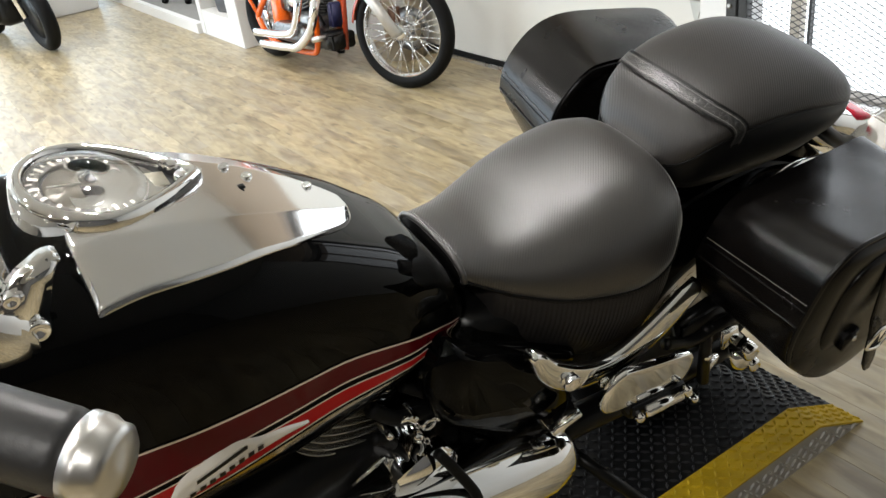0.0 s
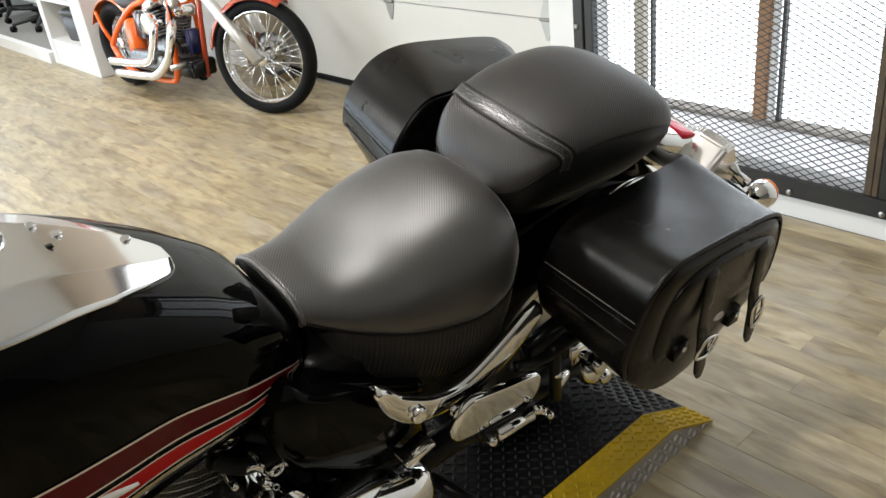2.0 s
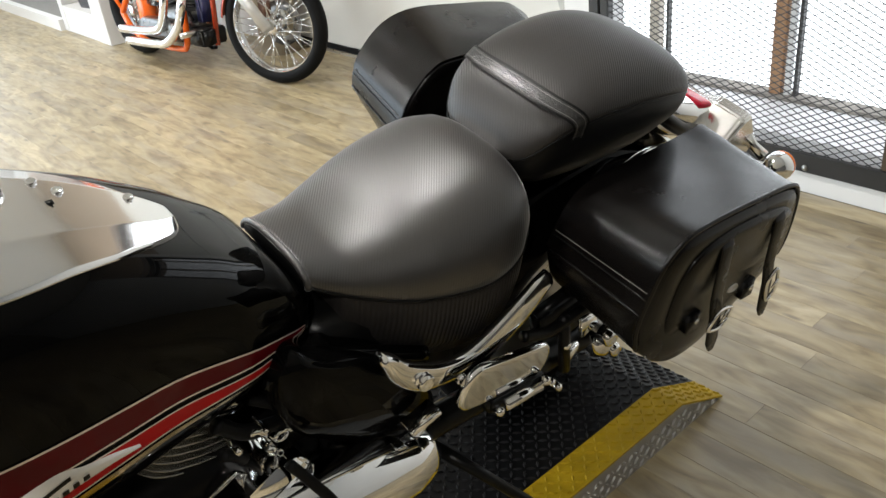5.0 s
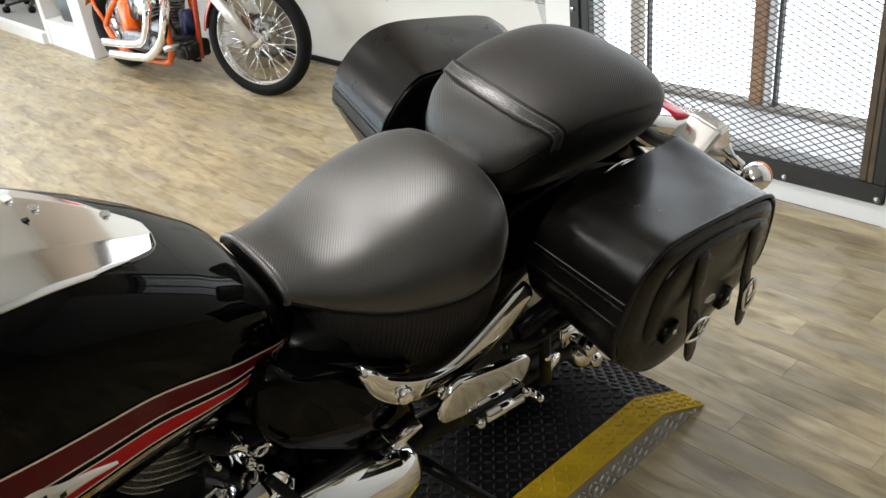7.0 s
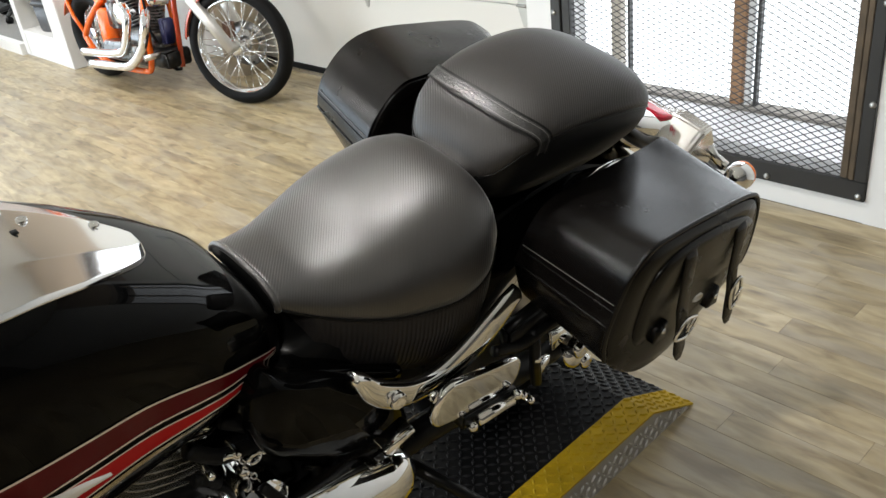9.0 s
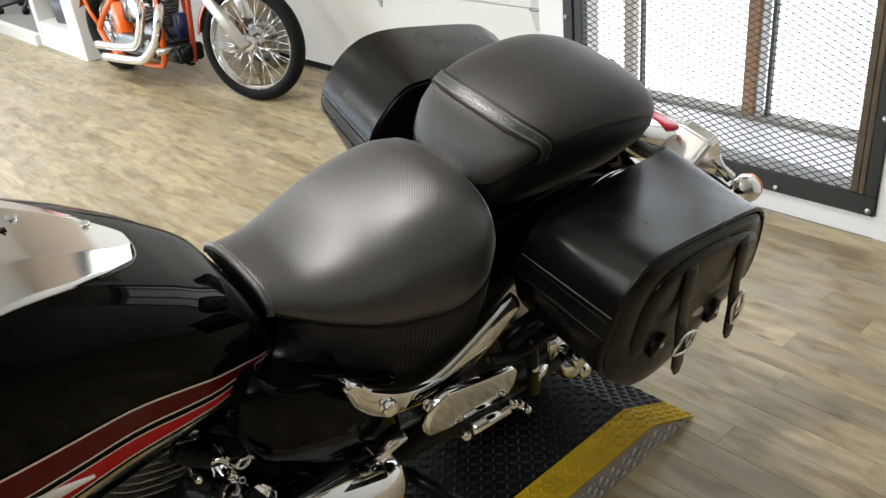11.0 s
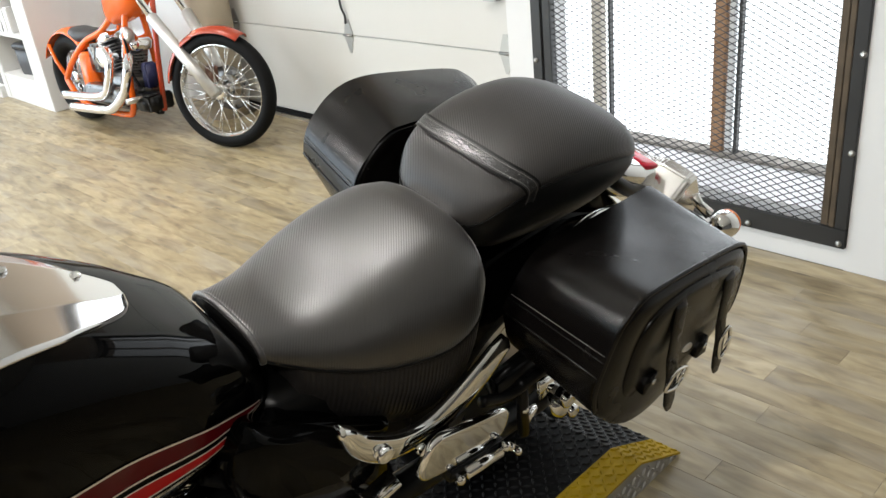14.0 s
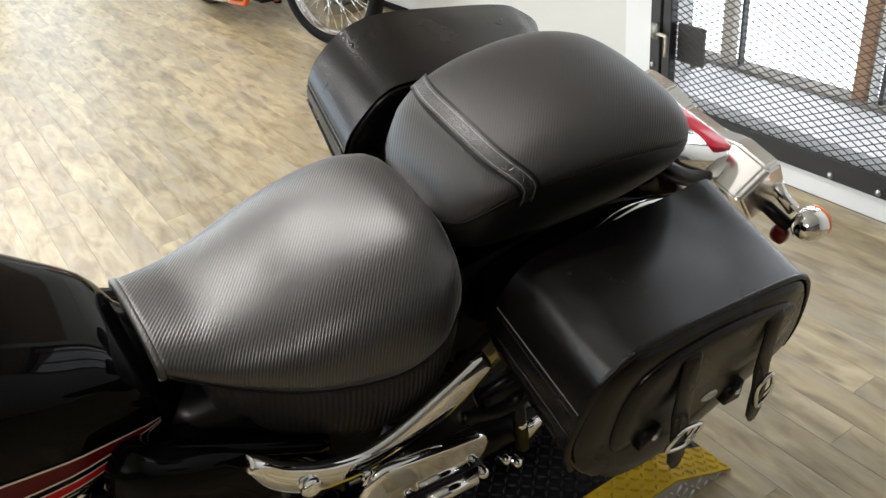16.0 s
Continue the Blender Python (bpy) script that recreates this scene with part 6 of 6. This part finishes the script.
# upright tan drum behind the custom motorcycle
drum = thing("cardboard_tube", pose(-4.38, 2.985, 0), "tan upright cardboard tube standing by the garage door", "tube")
part("tube_wall", lathe([(0.0, 0.115), (0.0, 0.13), (1.5, 0.13), (1.5, 0.115), (0.0, 0.115)], "z", 36), material("tan_card", (0.42, 0.36, 0.27), 0.6, vary=0.1), drum, smooth=True)
part("tube_band", lathe([(1.40, 0.131), (1.40, 0.135), (1.46, 0.135), (1.46, 0.131), (1.40, 0.131)], "z", 36), ENGINE_BLACK, drum)

# recessed round ceiling lamps
LAMP_RING = material("white_lamp_trim", (0.8, 0.8, 0.78), 0.4)
first = None
for x, y in LAMPS:
    if first is None:
        first = thing("ceiling_lamp_trim", pose(x, y, 3.2), "round white recessed ceiling lamp", "lamp", "ceiling lamps")
        part("trim_ring", lathe([(-0.002, 0.085), (-0.03, 0.085), (-0.034, 0.10), (-0.012, 0.112), (-0.002, 0.112), (-0.002, 0.085)], "z", 32), LAMP_RING, first)
    else:
        copy_thing(first, pose(x, y, 3.2))

# ---------------------------------------------------------------- floor planks
PL, PW, GAP = 1.0, 0.092, 0.0005


def plank_mesh(length):
    bm = box(0, length - GAP, 0, PW - GAP, -0.006, 0.0)
    top = [e for e in bm.edges if all(v.co.z > -0.001 for v in e.verts)]
    bmesh.ops.bevel(bm, geom=top, offset=0.0005, segments=1, affect="EDGES")
    me = bpy.data.meshes.new("plank")
    bm.to_mesh(me)
    bm.free()
    me.materials.append(PLANK)
    return me


full = plank_mesh(PL)
rng = random.Random(7)
rest = bmesh.new()
y = WY - 0.001
row = 0
while y > Y0 + PW:
    y -= PW
    x = X0 + 0.02 - rng.random() * PL * 0.9
    while x < X1 - 0.02:
        a, b = max(x, X0 + 0.01), min(x + PL, X1 - 0.01)
        if b - a > 0.05:
            near = -5.2 < a and b < 0.8 and 0.3 < y
            if near and b - a > PL - 1e-6:
                ob = new("plank", full)
                ob.location = (a, y, 0.0)
                ob.parent = floor
            else:
                box(a, b - GAP, y, y + PW - GAP, -0.006, 0.0, rest)
        x += PL
    row += 1
for k in range(7):
    x = X0
    while x < -1.96:
        box(x, min(x + PL, -1.955) - GAP, WY + PW * k, WY + PW * (k + 1) - GAP, -0.006, 0.0, rest)
        x += PL
tagged(part("planks", rest, PLANK_JOINED, floor, smooth=False), kind="stuff")
